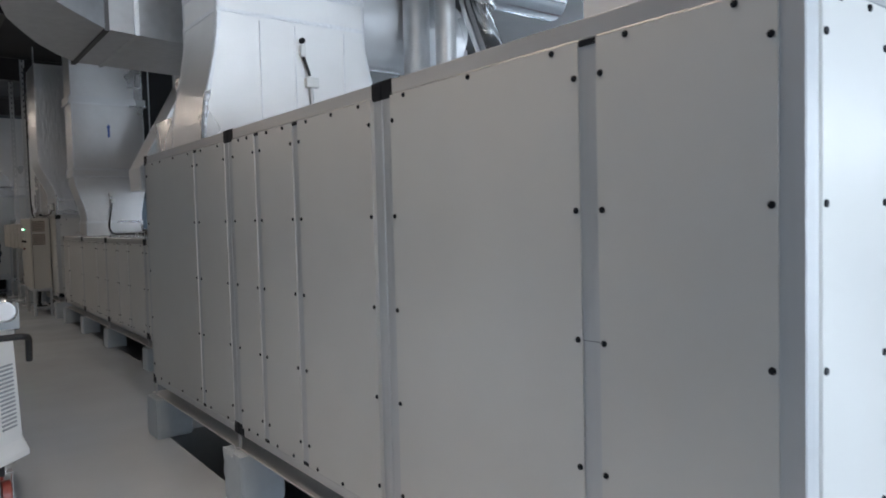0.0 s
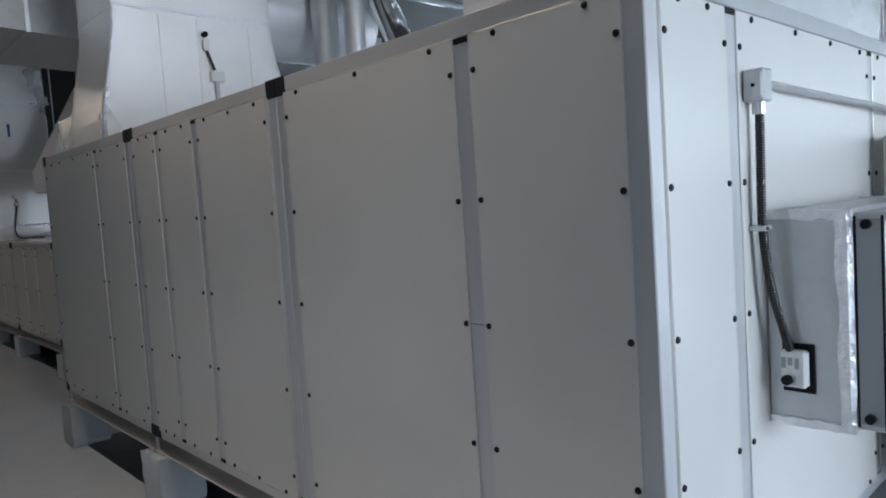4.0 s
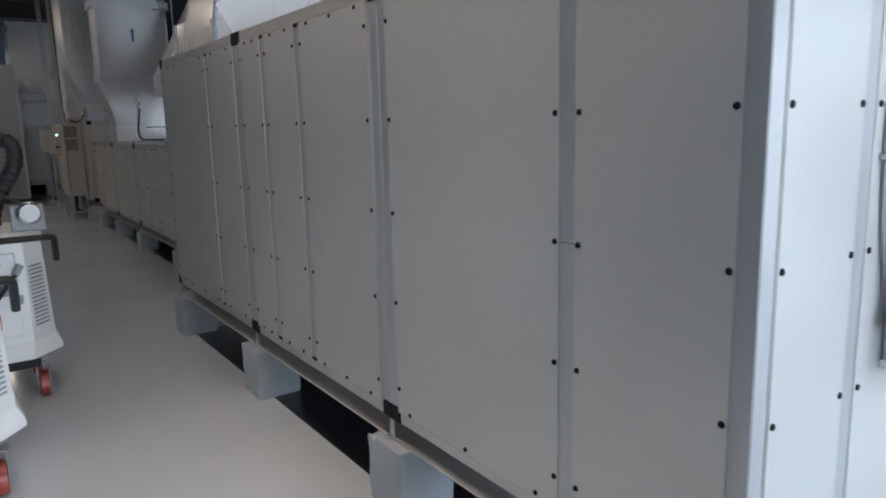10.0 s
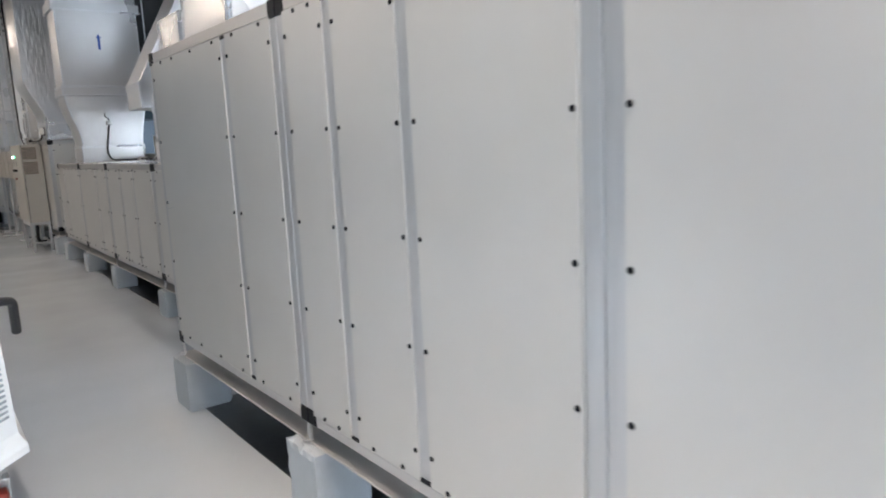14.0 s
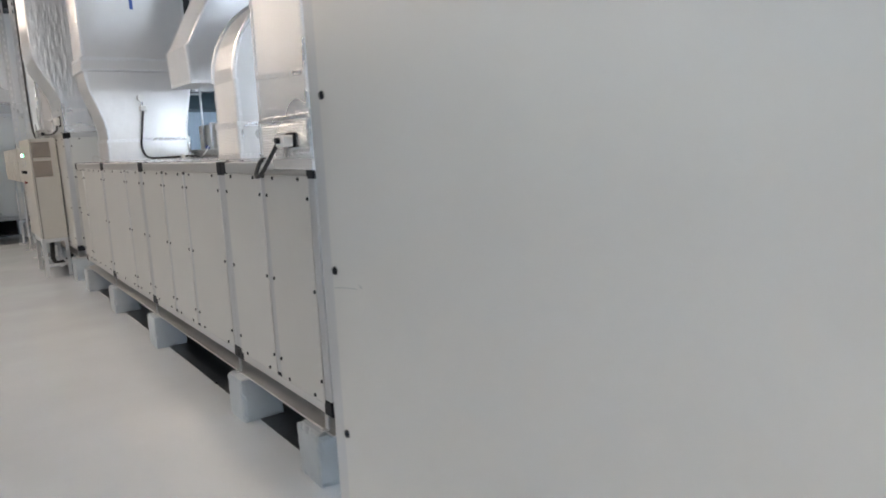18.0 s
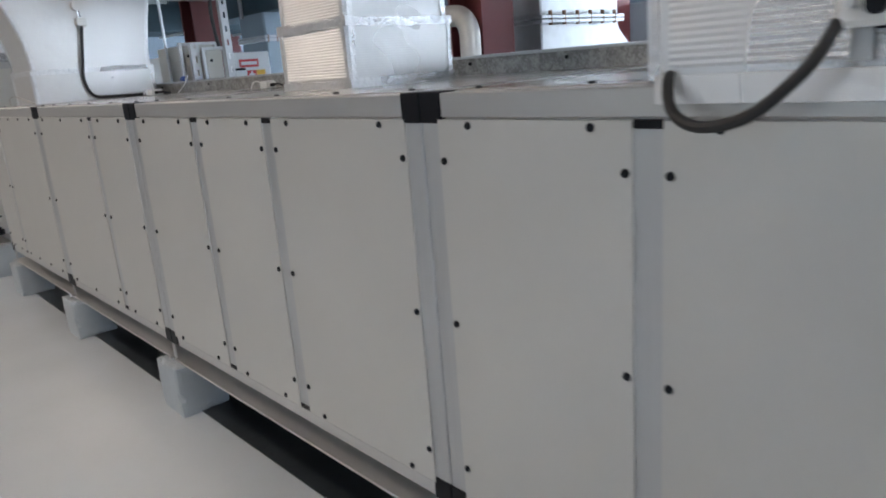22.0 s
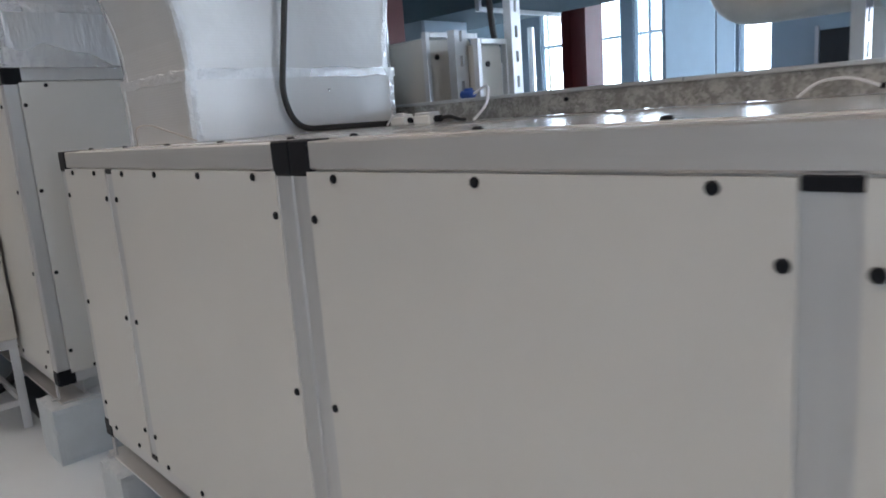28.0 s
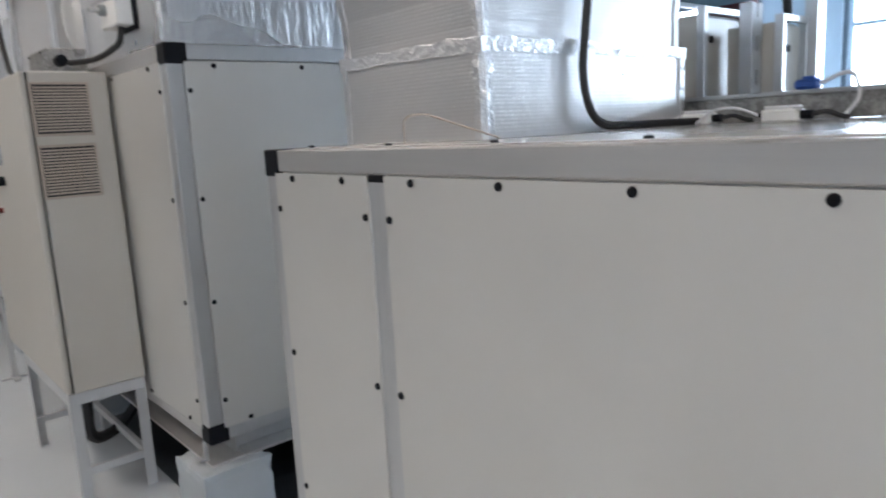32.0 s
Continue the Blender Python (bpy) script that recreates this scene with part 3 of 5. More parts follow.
for _a, _b in ((14.86, 15.17), (15.2, 16.1)):
    structure("wall_panel", B(EAST - 0.03, EAST - 0.004, _a, _b, 0.9, 3.5, bev=0.004), FRAME, "pale blue wall panel between the windows", "wall panel")
for _k, (_a, _b) in enumerate(WIN_Y):
    window("window_%d" % (_k + 1), _a, _b, 0.9, 3.5, "y", EAST + 0.05)
for _k, (_a, _b) in enumerate(WIN_X):
    window("window_%d" % (_k + 1 + len(WIN_Y)), _a, _b, 0.2, 3.0, "x")
for _k, (_a, _b) in enumerate(WIN_N):
    window("window_%d" % (_k + 1 + len(WIN_Y) + len(WIN_X)), _a, _b, 1.0, 3.8, "x", NORTH + 0.08)
# unseen windows around the added west fill lights
for _k, (_a, _b) in enumerate(FILL_W):
    window("window_%d" % (_k + 1 + len(WIN_Y) + len(WIN_X) + len(WIN_N)), _a, _b, 0.8, 3.2, "y", WEST - 0.15)


def i_beam(name, p, length, along, h, w, material, label, category):
    x, y, z = p
    t = 0.008
    o = [(-w / 2, 0), (w / 2, 0), (w / 2, 2 * t), (t, 2 * t), (t, h - 2 * t), (w / 2, h - 2 * t), (w / 2, h), (-w / 2, h), (-w / 2, h - 2 * t), (-t, h - 2 * t), (-t, 2 * t), (-w / 2, 2 * t)]
    if along == "x":
        bm = prism([(y + u, z + v) for u, v in o], "x", x, x + length)
    elif along == "y":
        bm = prism([(x + u, z + v) for u, v in o], "y", y, y + length)
    else:
        bm = prism([(x + u, y + v - h / 2) for u, v in o], "z", z, z + length)
    ob = part(name, bm, material, None)
    return tagged(ob, label, category, category + "s", "structure")


for _y in (-3.4, 1.2, 5.8, 10.4, 14.9, 19.5):
    i_beam("roof_beam", (WEST, _y, CEIL - 0.42), EAST - WEST, "x", 0.42, 0.2, BEAM, "dark painted steel roof beam", "beam")
for _x in (-1.6, 1.2, 4.0, 6.8, 9.6):
    i_beam("purlin", (_x, SOUTH, CEIL - 0.16), NORTH - SOUTH, "y", 0.15, 0.09, BEAM, "dark painted steel purlin", "purlin")
for _x, _y in ((6.6, 13.4), (4.105, 13.2), (3.95, 9.26), (5.6, 9.55), (6.6, 4.6), (6.6, 17.6)):
    i_beam("steel_column", (_x, _y, 0), CEIL, "z", 0.26, 0.26, REDCOL, "dark red painted steel column", "column")


def lamp(x, y):
    t = thing("ceiling_lamp", (x, y, 3.88), "square white pendant ceiling lamp, lit", "lamp", "ceiling lamps")
    part("housing", loft(bmesh.new(), [(x - 0.29, x + 0.29, y - 0.29, y + 0.29, 3.9), (x - 0.29, x + 0.29, y - 0.29, y + 0.29, 3.94), (x - 0.14, x + 0.14, y - 0.14, y + 0.14, 4.02)], 0.02), WHITE, t)
    part("diffuser", B(x - 0.26, x + 0.26, y - 0.26, y + 0.26, 3.872, 3.9, bev=0.01), DIFF, t, "glowing diffuser")
    part("hanger", T([(x, y, 4.02), (x, y, CEIL)], 0.008, 6), GALV, t)


for _x, _y, _w, _beam in LAMPS:
    lamp(_x, _y)

# ---- the two units along the aisle and the one beyond ----
ahu("off-white panelled tall air handling unit with aluminium frame on grey plinths", 1.386, 3.215, 0.622, 5.246, 0.36, 1.9815, (2.101, 3.601), (1.155, 2.804, 3.227, 4.14), (1.776, 2.866), (1.837, 1.503, 1.171, 0.838, 0.5035), warp={2.804: 0.010}, tops={1.155: (0.765, 1.037), 2.101: (1.273, 1.616, 1.959), 2.804: (2.252, 2.47, 2.69), 3.227: (2.925, 3.1), 3.601: (3.34, 3.45), 4.14: (3.75, 4.025), 5.246: (4.26, 4.555, 4.843, 5.03)}, end_tops={1.776: (1.517, 1.654), 2.866: (1.892, 2.184, 2.468, 2.754), 3.215: (2.953, 3.119)})
ahu("off-white panelled low air handling unit with aluminium frame on grey plinths", 1.951, 3.2, 6.458, 12.322, 0.3125, 1.348, (7.55, 9.3405, 10.8235), (6.989, 8.238, 8.739, 9.8745, 11.843), (), (1.204, 0.828, 0.451), tops={6.989: (6.602, 6.866), 7.55: (7.1, 7.402), 8.238: (7.698, 8.12), 8.739: (8.355, 8.624), 9.3405: (8.86, 9.195), 9.8745: (9.482, 9.75), 10.8235: (9.989, 10.335, 10.68), 11.843: (10.969, 11.23, 11.49, 11.726), 12.322: (11.966, 12.182)}, end_tops={3.2: (2.083, 2.423, 2.763, 3.08)})
ahu("off-white panelled air handling unit under a foil-wrapped duct", 1.958, 3.25, 12.94, 19.2, 0.339, 1.692, (14.5, 16.2, 17.6), (13.62, 15.3, 16.9, 18.3), (), (1.544, 1.191, 0.839, 0.487))
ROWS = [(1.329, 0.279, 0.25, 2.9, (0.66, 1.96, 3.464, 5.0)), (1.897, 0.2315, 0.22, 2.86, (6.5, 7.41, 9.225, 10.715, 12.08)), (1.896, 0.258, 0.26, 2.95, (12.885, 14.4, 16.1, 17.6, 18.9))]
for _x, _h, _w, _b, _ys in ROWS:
    # dark strip paints the unit's shade onto the floor
    structure("floor_strip", B(_x + 0.085, _b, _ys[0] + 0.06, _ys[-1] + 0.1, -0.01, 0.003), UNDERSHADE, "dark strip painted as the shade under a unit", "floor")
    for _y in _ys:
        plinth(_x, _y, _w, _w, _h)
    # added black wall closes off light from behind the unit
    tagged(part("plinth_wall", B(_b, _b + 0.26, _ys[0], _ys[-1] + _w, -0.002, _h, bev=0.012), LIGHT_STOP, None), "long black wall added to block light under the back of a unit", "plinth", "plinth walls")


# ---- ducts ----
def duct(loc, label, rings, material=FOIL, corners=(0, 1, 3), bands=(), seed=1, category="duct"):
    d = thing("insulated_duct", loc, label, category, "foil-wrapped ducts")
    part("wrap", loft(bmesh.new(), rings, 0.018), material, d)
    for c in corners:
        part("corner_tape", corner_tape(rings, c, seed=seed + c), TAPE, d, "crinkled foil tape")
    for k, b in enumerate(bands):
        part("tape_band", band(*b, seed=seed + 10 + k), TAPE, d, "foil tape band")
    return d


def ribbed(x, y0, y1, z0, z1, pitch=0.0108, depth=0.0011):
    """A thin facing towards low x with fine horizontal ribs."""
    bm = bmesh.new()
    n = int((z1 - z0) / pitch) * 4
    pts = [(x - depth * (1 - math.cos(math.pi * k / 2)) / 2, z0 + (z1 - z0) * k / n) for k in range(n + 1)]
    rows = [[bm.verts.new((px, y, z)) for px, z in pts] + [bm.verts.new((x + 0.002, y, z1)), bm.verts.new((x + 0.002, y, z0))] for y in (y0, y1)]
    for k in range(len(rows[0])):
        k2 = (k + 1) % len(rows[0])
        bm.faces.new((rows[0][k], rows[0][k2], rows[1][k2], rows[1][k]))
    return bm


# flared duct on the tall unit
_r = ease((1.57, 2.95, 4.530, 5.2, 2.06), (1.69, 2.81, 4.530, 5.2, 2.90), 8)
_r = [(1.57, 2.95, 4.530, 5.2, 1.986)] + _r + [(1.69, 2.81, 4.530, 5.2, 3.1), (1.69, 2.81, 4.530, 5.2, CEIL - 0.44)]
_d = duct((2.2, 4.8, 1.99), "white foil-wrapped flared supply duct on the tall unit", _r, FOIL1, (0, 1, 3), [(1.69, 2.81, 4.530, 5.2, 2.885, 2.91), (1.69, 2.81, 4.530, 5.2, 3.08, 3.12), (1.57, 2.95, 4.530, 5.2, 1.995, 2.04)], 2)
for _x in (1.98, 2.24, 2.63):
    part("sheet_seam", B(_x, _x + 0.006, 4.523, 4.530, 2.1, 2.86), TAPE, _d)
_s = thing("damper_switch", (2.325, 4.520, 2.4), "white switch box with black cable on a duct", "switch")
part("sensor_head", T([(2.285, 4.515, 2.76), (2.285, 4.490, 2.76)], 0.02, 10), BLACK, _s, smooth=True)
part("sensor_body", B(2.27, 2.310, 4.495, 4.529, 2.65, 2.73, bev=0.006), WHITEPL, _s)
part("cable", T(bend([(2.295, 4.510, 2.65), (2.335, 4.500, 2.52)], 4), 0.011, 8), RUBBER, _s, smooth=True)
part("socket_box", B(2.305, 2.405, 4.490, 4.529, 2.44, 2.51, bev=0.006), WHITEPL, _s)
part("conduit", T([(2.350, 4.515, 2.44), (2.360, 4.515, 2.0)], 0.016, 10), GALV, _s, smooth=True)

# low plenum box at the end of the tall unit
_r = [(1.64, 3.18, 0.655, 1.4, 1.986), (1.64, 3.18, 0.655, 1.4, 2.28)]
duct((2.4, 1.0, 1.99), "foil-wrapped low plenum box on the tall unit", _r, FOIL2, (0, 1), [(1.64, 3.18, 0.655, 1.4, 2.25, 2.276)], 5)

# return duct at the end of the low unit
_r = [(1.957, 2.75, 6.468, 6.99, 1.352), (1.957, 2.75, 6.468, 6.99, 1.52), (1.962, 2.75, 6.468, 6.985, 1.54), (1.962, 2.75, 6.468, 6.985, 2.46), (2.15, 2.72, 6.53, 6.95, 2.5), (2.15, 2.72, 6.53, 6.95, 2.896)]
_d = duct((2.33, 6.7, 1.34), "silver foil-wrapped return air duct with a red sign", _r, FOIL2, (0, 1, 3), [], 7)
part("ribbed_facing", ribbed(1.9564, 6.50, 6.955, 1.372, 1.512, 0.0105, 0.0015), FOIL2, _d, "finely ribbed foil facing")
part("seam_tape", prism([(6.48, 1.682), (6.48, 1.700), (6.97, 1.722), (6.97, 1.704)], "x", 1.955, 1.963), TAPE, _d, "foil tape strip")
part("seam_tape", B(1.948, 1.961, 6.478, 6.97, 1.515, 1.535, bev=0.003), TAPE, _d, "foil tape strip")
part("seam_tape", B(1.965, 2.74, 6.46, 6.47, 1.352, 1.369, bev=0.003), TAPE, _d, "foil tape strip")
part("skirt", B(1.9435, 1.9475, 6.4495, 6.975, 1.3185, 1.362, bev=0.001), FOIL1, _d, "foil skirt lapped over the frame rail")
part("skirt", B(1.9478, 2.745, 6.4495, 6.4542, 1.3185, 1.362, bev=0.001), FOIL1, _d, "foil skirt lapped over the frame rail")
part("dark_seam", B(2.7505, 2.7615, 6.473, 6.97, 1.356, 2.45), DARK, _d, "dark joint")
_rnd = random.Random(5)
for _k in range(5):
    _x, _z = 2.06 + 0.012 * _k, 1.53 + _rnd.uniform(-0.012, 0.012)
    part("tear", T([(_x, 6.4675, _z), (_x + 0.018, 6.465, _z + _rnd.uniform(-0.012, 0.012))], 0.0013, 5), GALV, _d, "small tear in the foil")
_r = [(2.763, 3.07, 6.48, 6.98, 1.352), (2.763, 3.07, 6.48, 6.98, 1.525)]
duct((2.9, 6.7, 1.34), "foil-wrapped side box beside the return duct", _r, FOIL1, (1,), [], 9)
_r = [(2.763, 3.07, 6.48, 6.98, 1.585), (2.763, 3.07, 6.48, 6.98, 2.6)]
_d2 = duct((2.9, 6.7, 1.6), "foil-wrapped upper side box on a galvanised flange", _r, FOIL1, (1,), [], 11)
part("flange", B(2.755, 3.05, 6.5, 6.96, 1.525, 1.585, bev=0.004), GALV, _d2, "galvanised flange")

# peeling red sign
_s = thing("duct_sign", (2.40, 6.458, 1.42), "peeling white sign strip with a red arrow and white letters", "sign")


def strip(x0, x1, z0, z1, lift, n=12):
    """A hanging strip that curls off the duct and swings aside at its foot."""
    bm = bmesh.new()
    rows = []
    for k in range(n + 1):
        z = z0 + (z1 - z0) * k / n
        f = max(0, 1 - (z - 1.36) / 0.19)
        row = []
        for i in (0, 1, 2, 3, 3, 2, 1, 0):
            back = 0.0012 if len(row) > 3 else 0
            row.append(bm.verts.new((x0 + (x1 - x0) * i / 3 + 0.01 * f ** 1.5, 6.456 - lift + back - 0.055 * f ** 2 * (1 - 0.3 * abs(i - 2)), z)))
        rows.append(row)
    for a, b in zip(rows, rows[1:]):
        for i in range(8):
            bm.faces.new((a[i], a[(i + 1) % 8], b[(i + 1) % 8], b[i]))
    bm.faces.new(rows[0]), bm.faces.new(rows[-1])
    return bm


part("sheet", strip(2.353, 2.42, 1.36, 1.66, 0.0), PAPER, _s)
part("red_field", strip(2.370, 2.404, 1.455, 1.645, 0.003), RED, _s, "red field")
part("arrow_tip", strip(2.364, 2.410, 1.40, 1.445, 0.003, 3), RED, _s, "red arrow tip")
part("torn_flap", B(2.428, 2.48, 6.418, 6.4195, 1.395, 1.425), PAPER, _s, "torn paper flap")


def writing(text, size, m, material, parent, name="lettering", depth=0.0006, spread_x=1.0):
    c = bpy.data.curves.new(name, "FONT")
    c.body, c.size, c.extrude, c.align_x, c.align_y = text, size, depth, "CENTER", "CENTER"
    tmp = bpy.data.objects.new(name, c)
    me = bpy.data.meshes.new_from_object(tmp)
    bpy.data.objects.remove(tmp)
    me.materials.clear()
    me.materials.append(material)
    return shared(name, me, parent, m)


FACE_S = Matrix.Rotation(radians(90), 4, "X")                       # reads from the south
FACE_W = Matrix.Rotation(radians(-90), 4, "Z") @ FACE_S             # reads from the west
writing("RETURN AIR", 0.0235, Matrix.Translation((2.387, 6.4515, 1.548)) @ FACE_S @ Matrix.Rotation(radians(90), 4, "Z"), PAPER, _s)

# damper drive on the return duct
_s = thing("damper_actuator", (1.926, 6.68, 1.45), "white damper drive with black cable on the return duct", "actuator")
part("back_plate", B(1.947, 1.957, 6.602, 6.69, 1.408, 1.467, bev=0.002), BLACK, _s)
part("body", B(1.904, 1.948, 6.614, 6.705, 1.411, 1.458, bev=0.008, seg=2), WHITEPL, _s)
part("knob", T([(1.906, 6.655, 1.437), (1.888, 6.655, 1.437)], 0.013, 12), BLACK, _s, smooth=True)
part("shaft", T([(1.906, 6.682, 1.44), (1.888, 6.682, 1.44)], 0.006, 8), GALV, _s, smooth=True)
part("bracket", B(1.940, 1.948, 6.67, 6.695, 1.37, 1.411), GALV, _s)
part("cable", T(bend([(1.911, 6.70, 1.42), (1.888, 6.72, 1.37), (1.871, 6.79, 1.302), (1.876, 6.87, 1.288), (1.901, 6.925, 1.31), (1.931, 6.945, 1.362), (2.0, 6.97, 1.362)], 6, 0.05), 0.009, 10), RUBBER, _s, "black cable loop", smooth=True)


# insulated outlet box on the north end of the tall unit
_s = thing("outlet_duct", (2.2, 5.4, 0.955), "grey foil-wrapped outlet duct on the tall unit's end", "duct")
part("wrapping", B(1.585, 3.0, 5.26, 5.485, 0.96, 1.465, bev=0.035, seg=4), FOIL, _s)
part("flange", B(1.60, 2.98, 5.249, 5.259, 0.97, 1.445), GALV, _s, "galvanised flange")

# middle duct: a foil-wrapped box that bends away overhead
def bent_duct():
    x0, x1, y0, y1 = 2.35, 2.8, 8.345, 8.75
    _r = [(x0 - 0.01, x1 + 0.01, y0 - 0.01, y1 + 0.01, 1.352), (x0 - 0.01, x1 + 0.01, y0 - 0.01, y1 + 0.01, 1.56), (x0, x1, y0, y1, 1.575), (x0, x1, y0, y1, 1.85)]
    d = duct((2.56, 8.57, 1.34), "foil-wrapped branch duct that bends away overhead", _r, FOIL, (0, 1, 3), [(x0 - 0.01, x1 + 0.01, y0 - 0.01, y1 + 0.01, 1.55, 1.58), (x0 - 0.01, x1 + 0.01, y0 - 0.01, y1 + 0.01, 1.352, 1.38)], 13)
    part("ribbed_facing", ribbed(x0 - 0.0106, y0 + 0.01, y1 - 0.01, 1.384, 1.546, 0.0092, 0.0014), FOIL2, d, "finely ribbed foil facing")
    part("ribbed_facing", ribbed(x0 - 0.0006, y0 + 0.02, y1 - 0.02, 1.584, 1.84, 0.0092, 0.0014), FOIL2, d, "finely ribbed foil facing")
    cx, cz, ri, ro = x1 + 0.14, 1.85, 0.14, x1 - x0 + 0.14
    bm = bmesh.new()
    loops = []
    for k in range(13):
        a = radians(180 - 90 * k / 12)
        p = [(cx + r * math.cos(a), y, cz + r * math.sin(a)) for r, y in ((ro, y0), (ro, y1), (ri, y1), (ri, y0))]
        loops.append([bm.verts.new(q) for q in p])
    loops.append([bm.verts.new(q) for q in ((4.6, y0, cz + ro), (4.6, y1, cz + ro), (4.6, y1, cz + ri), (4.6, y0, cz + ri))])
    for a, b in zip(loops, loops[1:]):
        for k in range(4):
            bm.faces.new((a[k], a[(k + 1) % 4], b[(k + 1) % 4], b[k]))
    bm.faces.new(loops[0]), bm.faces.new(loops[-1])
    part("elbow", bm, FOIL, d)
    for y in (y0, y1):
        part("heel_tape", T([(cx + (ro + 0.002) * math.cos(radians(180 - 90 * k / 16)), y, cz + (ro + 0.002) * math.sin(radians(180 - 90 * k / 16))) for k in range(17)], [0.014 + 0.005 * ((k * 7) % 5) / 5 for k in range(17)], 6), TAPE, d, "crinkled foil tape")


bent_duct()


# slanted duct hanging behind the branch duct
_r = [(2.573, 3.3, 10.0, 10.6, 1.974), (2.553, 3.3, 10.0, 10.6, 2.28), (2.575, 3.32, 10.0, 10.6, 2.30), (3.25, 4.0, 10.0, 10.6, 3.55), (3.25, 4.0, 10.0, 10.6, CEIL - 0.44)]
_d = duct((2.9, 10.3, 1.974), "grey foil-wrapped slanted duct hanging overhead", _r, FOIL, (0, 1, 3), [(2.573, 3.3, 10.0, 10.6, 1.976, 2.0)], 15)
for _x in (3.4, 3.85):
    part("hanger", T([(_x, 10.3, CEIL - 0.45), (_x, 10.3, CEIL)], 0.008, 6), GALV, _d)


# flared duct at the far end of the low unit
def flared(x0, x1, y0, y1, z, xt0, xt1, label, seed, top):
    r = [(x0 - 0.012, x1 + 0.012, y0 - 0.012, y1, z + 0.004), (x0 - 0.012, x1 + 0.012, y0 - 0.012, y1, z + 0.21), (x0, x1, y0, y1, z + 0.222)]
    r += ease((x0, x1, y0, y1, z + 0.25), (xt0, xt1, y0, y1, z + 0.90), 9)
    r += [(xt0 - 0.02, xt1 + 0.02, y0 - 0.02, y1, z + 0.915), (xt0 - 0.02, xt1 + 0.02, y0 - 0.02, y1, z + 1.03), (xt0, xt1, y0, y1, z + 1.045), (xt0, xt1, y0, y1, top)]
    b = [(x0 - 0.012, x1 + 0.012, y0 - 0.012, y1, z + 0.195, z + 0.225), (xt0 - 0.02, xt1 + 0.02, y0 - 0.02, y1, z + 1.01, z + 1.04), (xt0 - 0.02, xt1 + 0.02, y0 - 0.02, y1, z + 0.905, z + 0.925)]
    return duct(((x0 + x1) / 2, (y0 + y1) / 2, z), label, r, FOIL4, (0, 1, 3), b, seed)


_d = flared(2.206, 3.0, 11.778, 12.3, 1.348, 2.06, 3.09, "tall foil-wrapped flared duct with collar on the low unit", 21, CEIL - 0.44)
part("collar", loft(bmesh.new(), [(2.02, 3.13, 11.745, 12.3, 3.37), (2.02, 3.13, 11.745, 12.3, 3.48)], 0.018), FOIL, _d, "foil-wrapped joint collar")
part("seam_tape", band(2.02, 3.13, 11.745, 12.3, 3.36, 3.385, seed=31), TAPE, _d, "foil tape band")


def arrow_sign(x, y, z):
    s = thing("arrow_sign", (x, y, z - 0.12), "white sign with a blue arrow pointing up", "sign", "arrow signs")
    part("sheet", B(x - 0.035, x + 0.035, y - 0.003, y, z - 0.12, z + 0.12), PAPER, s)
    part("stem", B(x - 0.016, x + 0.016, y - 0.005, y - 0.002, z - 0.1, z + 0.05), BLUE, s, "blue arrow stem")
    bm = bmesh.new()
    f = [[bm.verts.new((x + a, y - o, z + b)) for a, b in ((-0.032, 0.05), (0.032, 0.05), (0, 0.105))] for o in (0.005, 0.002)]
    bm.faces.new(f[0]), bm.faces.new(f[1])
    for k in range(3):
        bm.faces.new((f[0][k], f[0][(k + 1) % 3], f[1][(k + 1) % 3], f[1][k]))
    part("arrow_head", bm, BLUE, s, "blue arrow head")


arrow_sign(2.57, 11.775, 2.97)
_s = thing("duct_sensor", (2.560, 11.758, 1.96), "white round duct sensor with black cable", "sensor")
part("head", T([(2.560, 11.775, 1.985), (2.560, 11.733, 1.985)], 0.036, 16), WHITEPL, _s, smooth=True)
part("stem", T([(2.560, 11.748, 1.95), (2.565, 11.748, 1.90)], 0.009, 8), CHROME, _s, smooth=True)
part("box", B(2.535, 2.605, 11.728, 11.772, 1.85, 1.905, bev=0.006), WHITEPL, _s)
part("cable", T(bend([(2.565, 11.743, 1.85), (2.505, 11.743, 1.48), (2.550, 11.738, 1.365), (2.880, 11.648, 1.363)], 8, 0.13), 0.0105, 10), RUBBER, _s, "black cable", smooth=True)

# duct on the unit beyond, with a damper drive on its aisle side
_r = [(1.99, 2.84, 13.03, 13.88, 1.696), (1.99, 2.84, 13.03, 13.88, 1.95)] + ease((1.99, 2.84, 13.03, 13.88, 2.0), (1.76, 2.69, 13.03, 13.88, 2.6), 8) + [(1.76, 2.69, 13.03, 13.88, CEIL - 0.44)]
duct((2.3, 13.4, 1.68), "silver foil-wrapped duct on the unit beyond", _r, FOIL3, (0, 1, 3), [(1.99, 2.84, 13.03, 13.88, 1.93, 1.965), (1.99, 2.84, 13.03, 13.88, 1.7, 1.712)], 41)
_s = thing("damper_actuator", (1.960, 13.45, 1.84), "white damper drive with black cable on a silver duct", "actuator")
part("back_plate", B(1.981, 1.989, 13.23, 13.40, 1.775, 1.895, bev=0.002), BLACK, _s, "black mounting plate")
part("body", B(1.925, 1.982, 13.25, 13.43, 1.79, 1.88, bev=0.008, seg=2), WHITEPL, _s)
part("clutch", T([(1.926, 13.37, 1.852), (1.905, 13.37, 1.852)], 0.02, 14), GREYBOX, _s, "grey clutch ring", smooth=True)
part("shaft", T([(1.906, 13.37, 1.852), (1.872, 13.37, 1.852)], 0.009, 10), GALV, _s, "steel damper shaft", smooth=True)
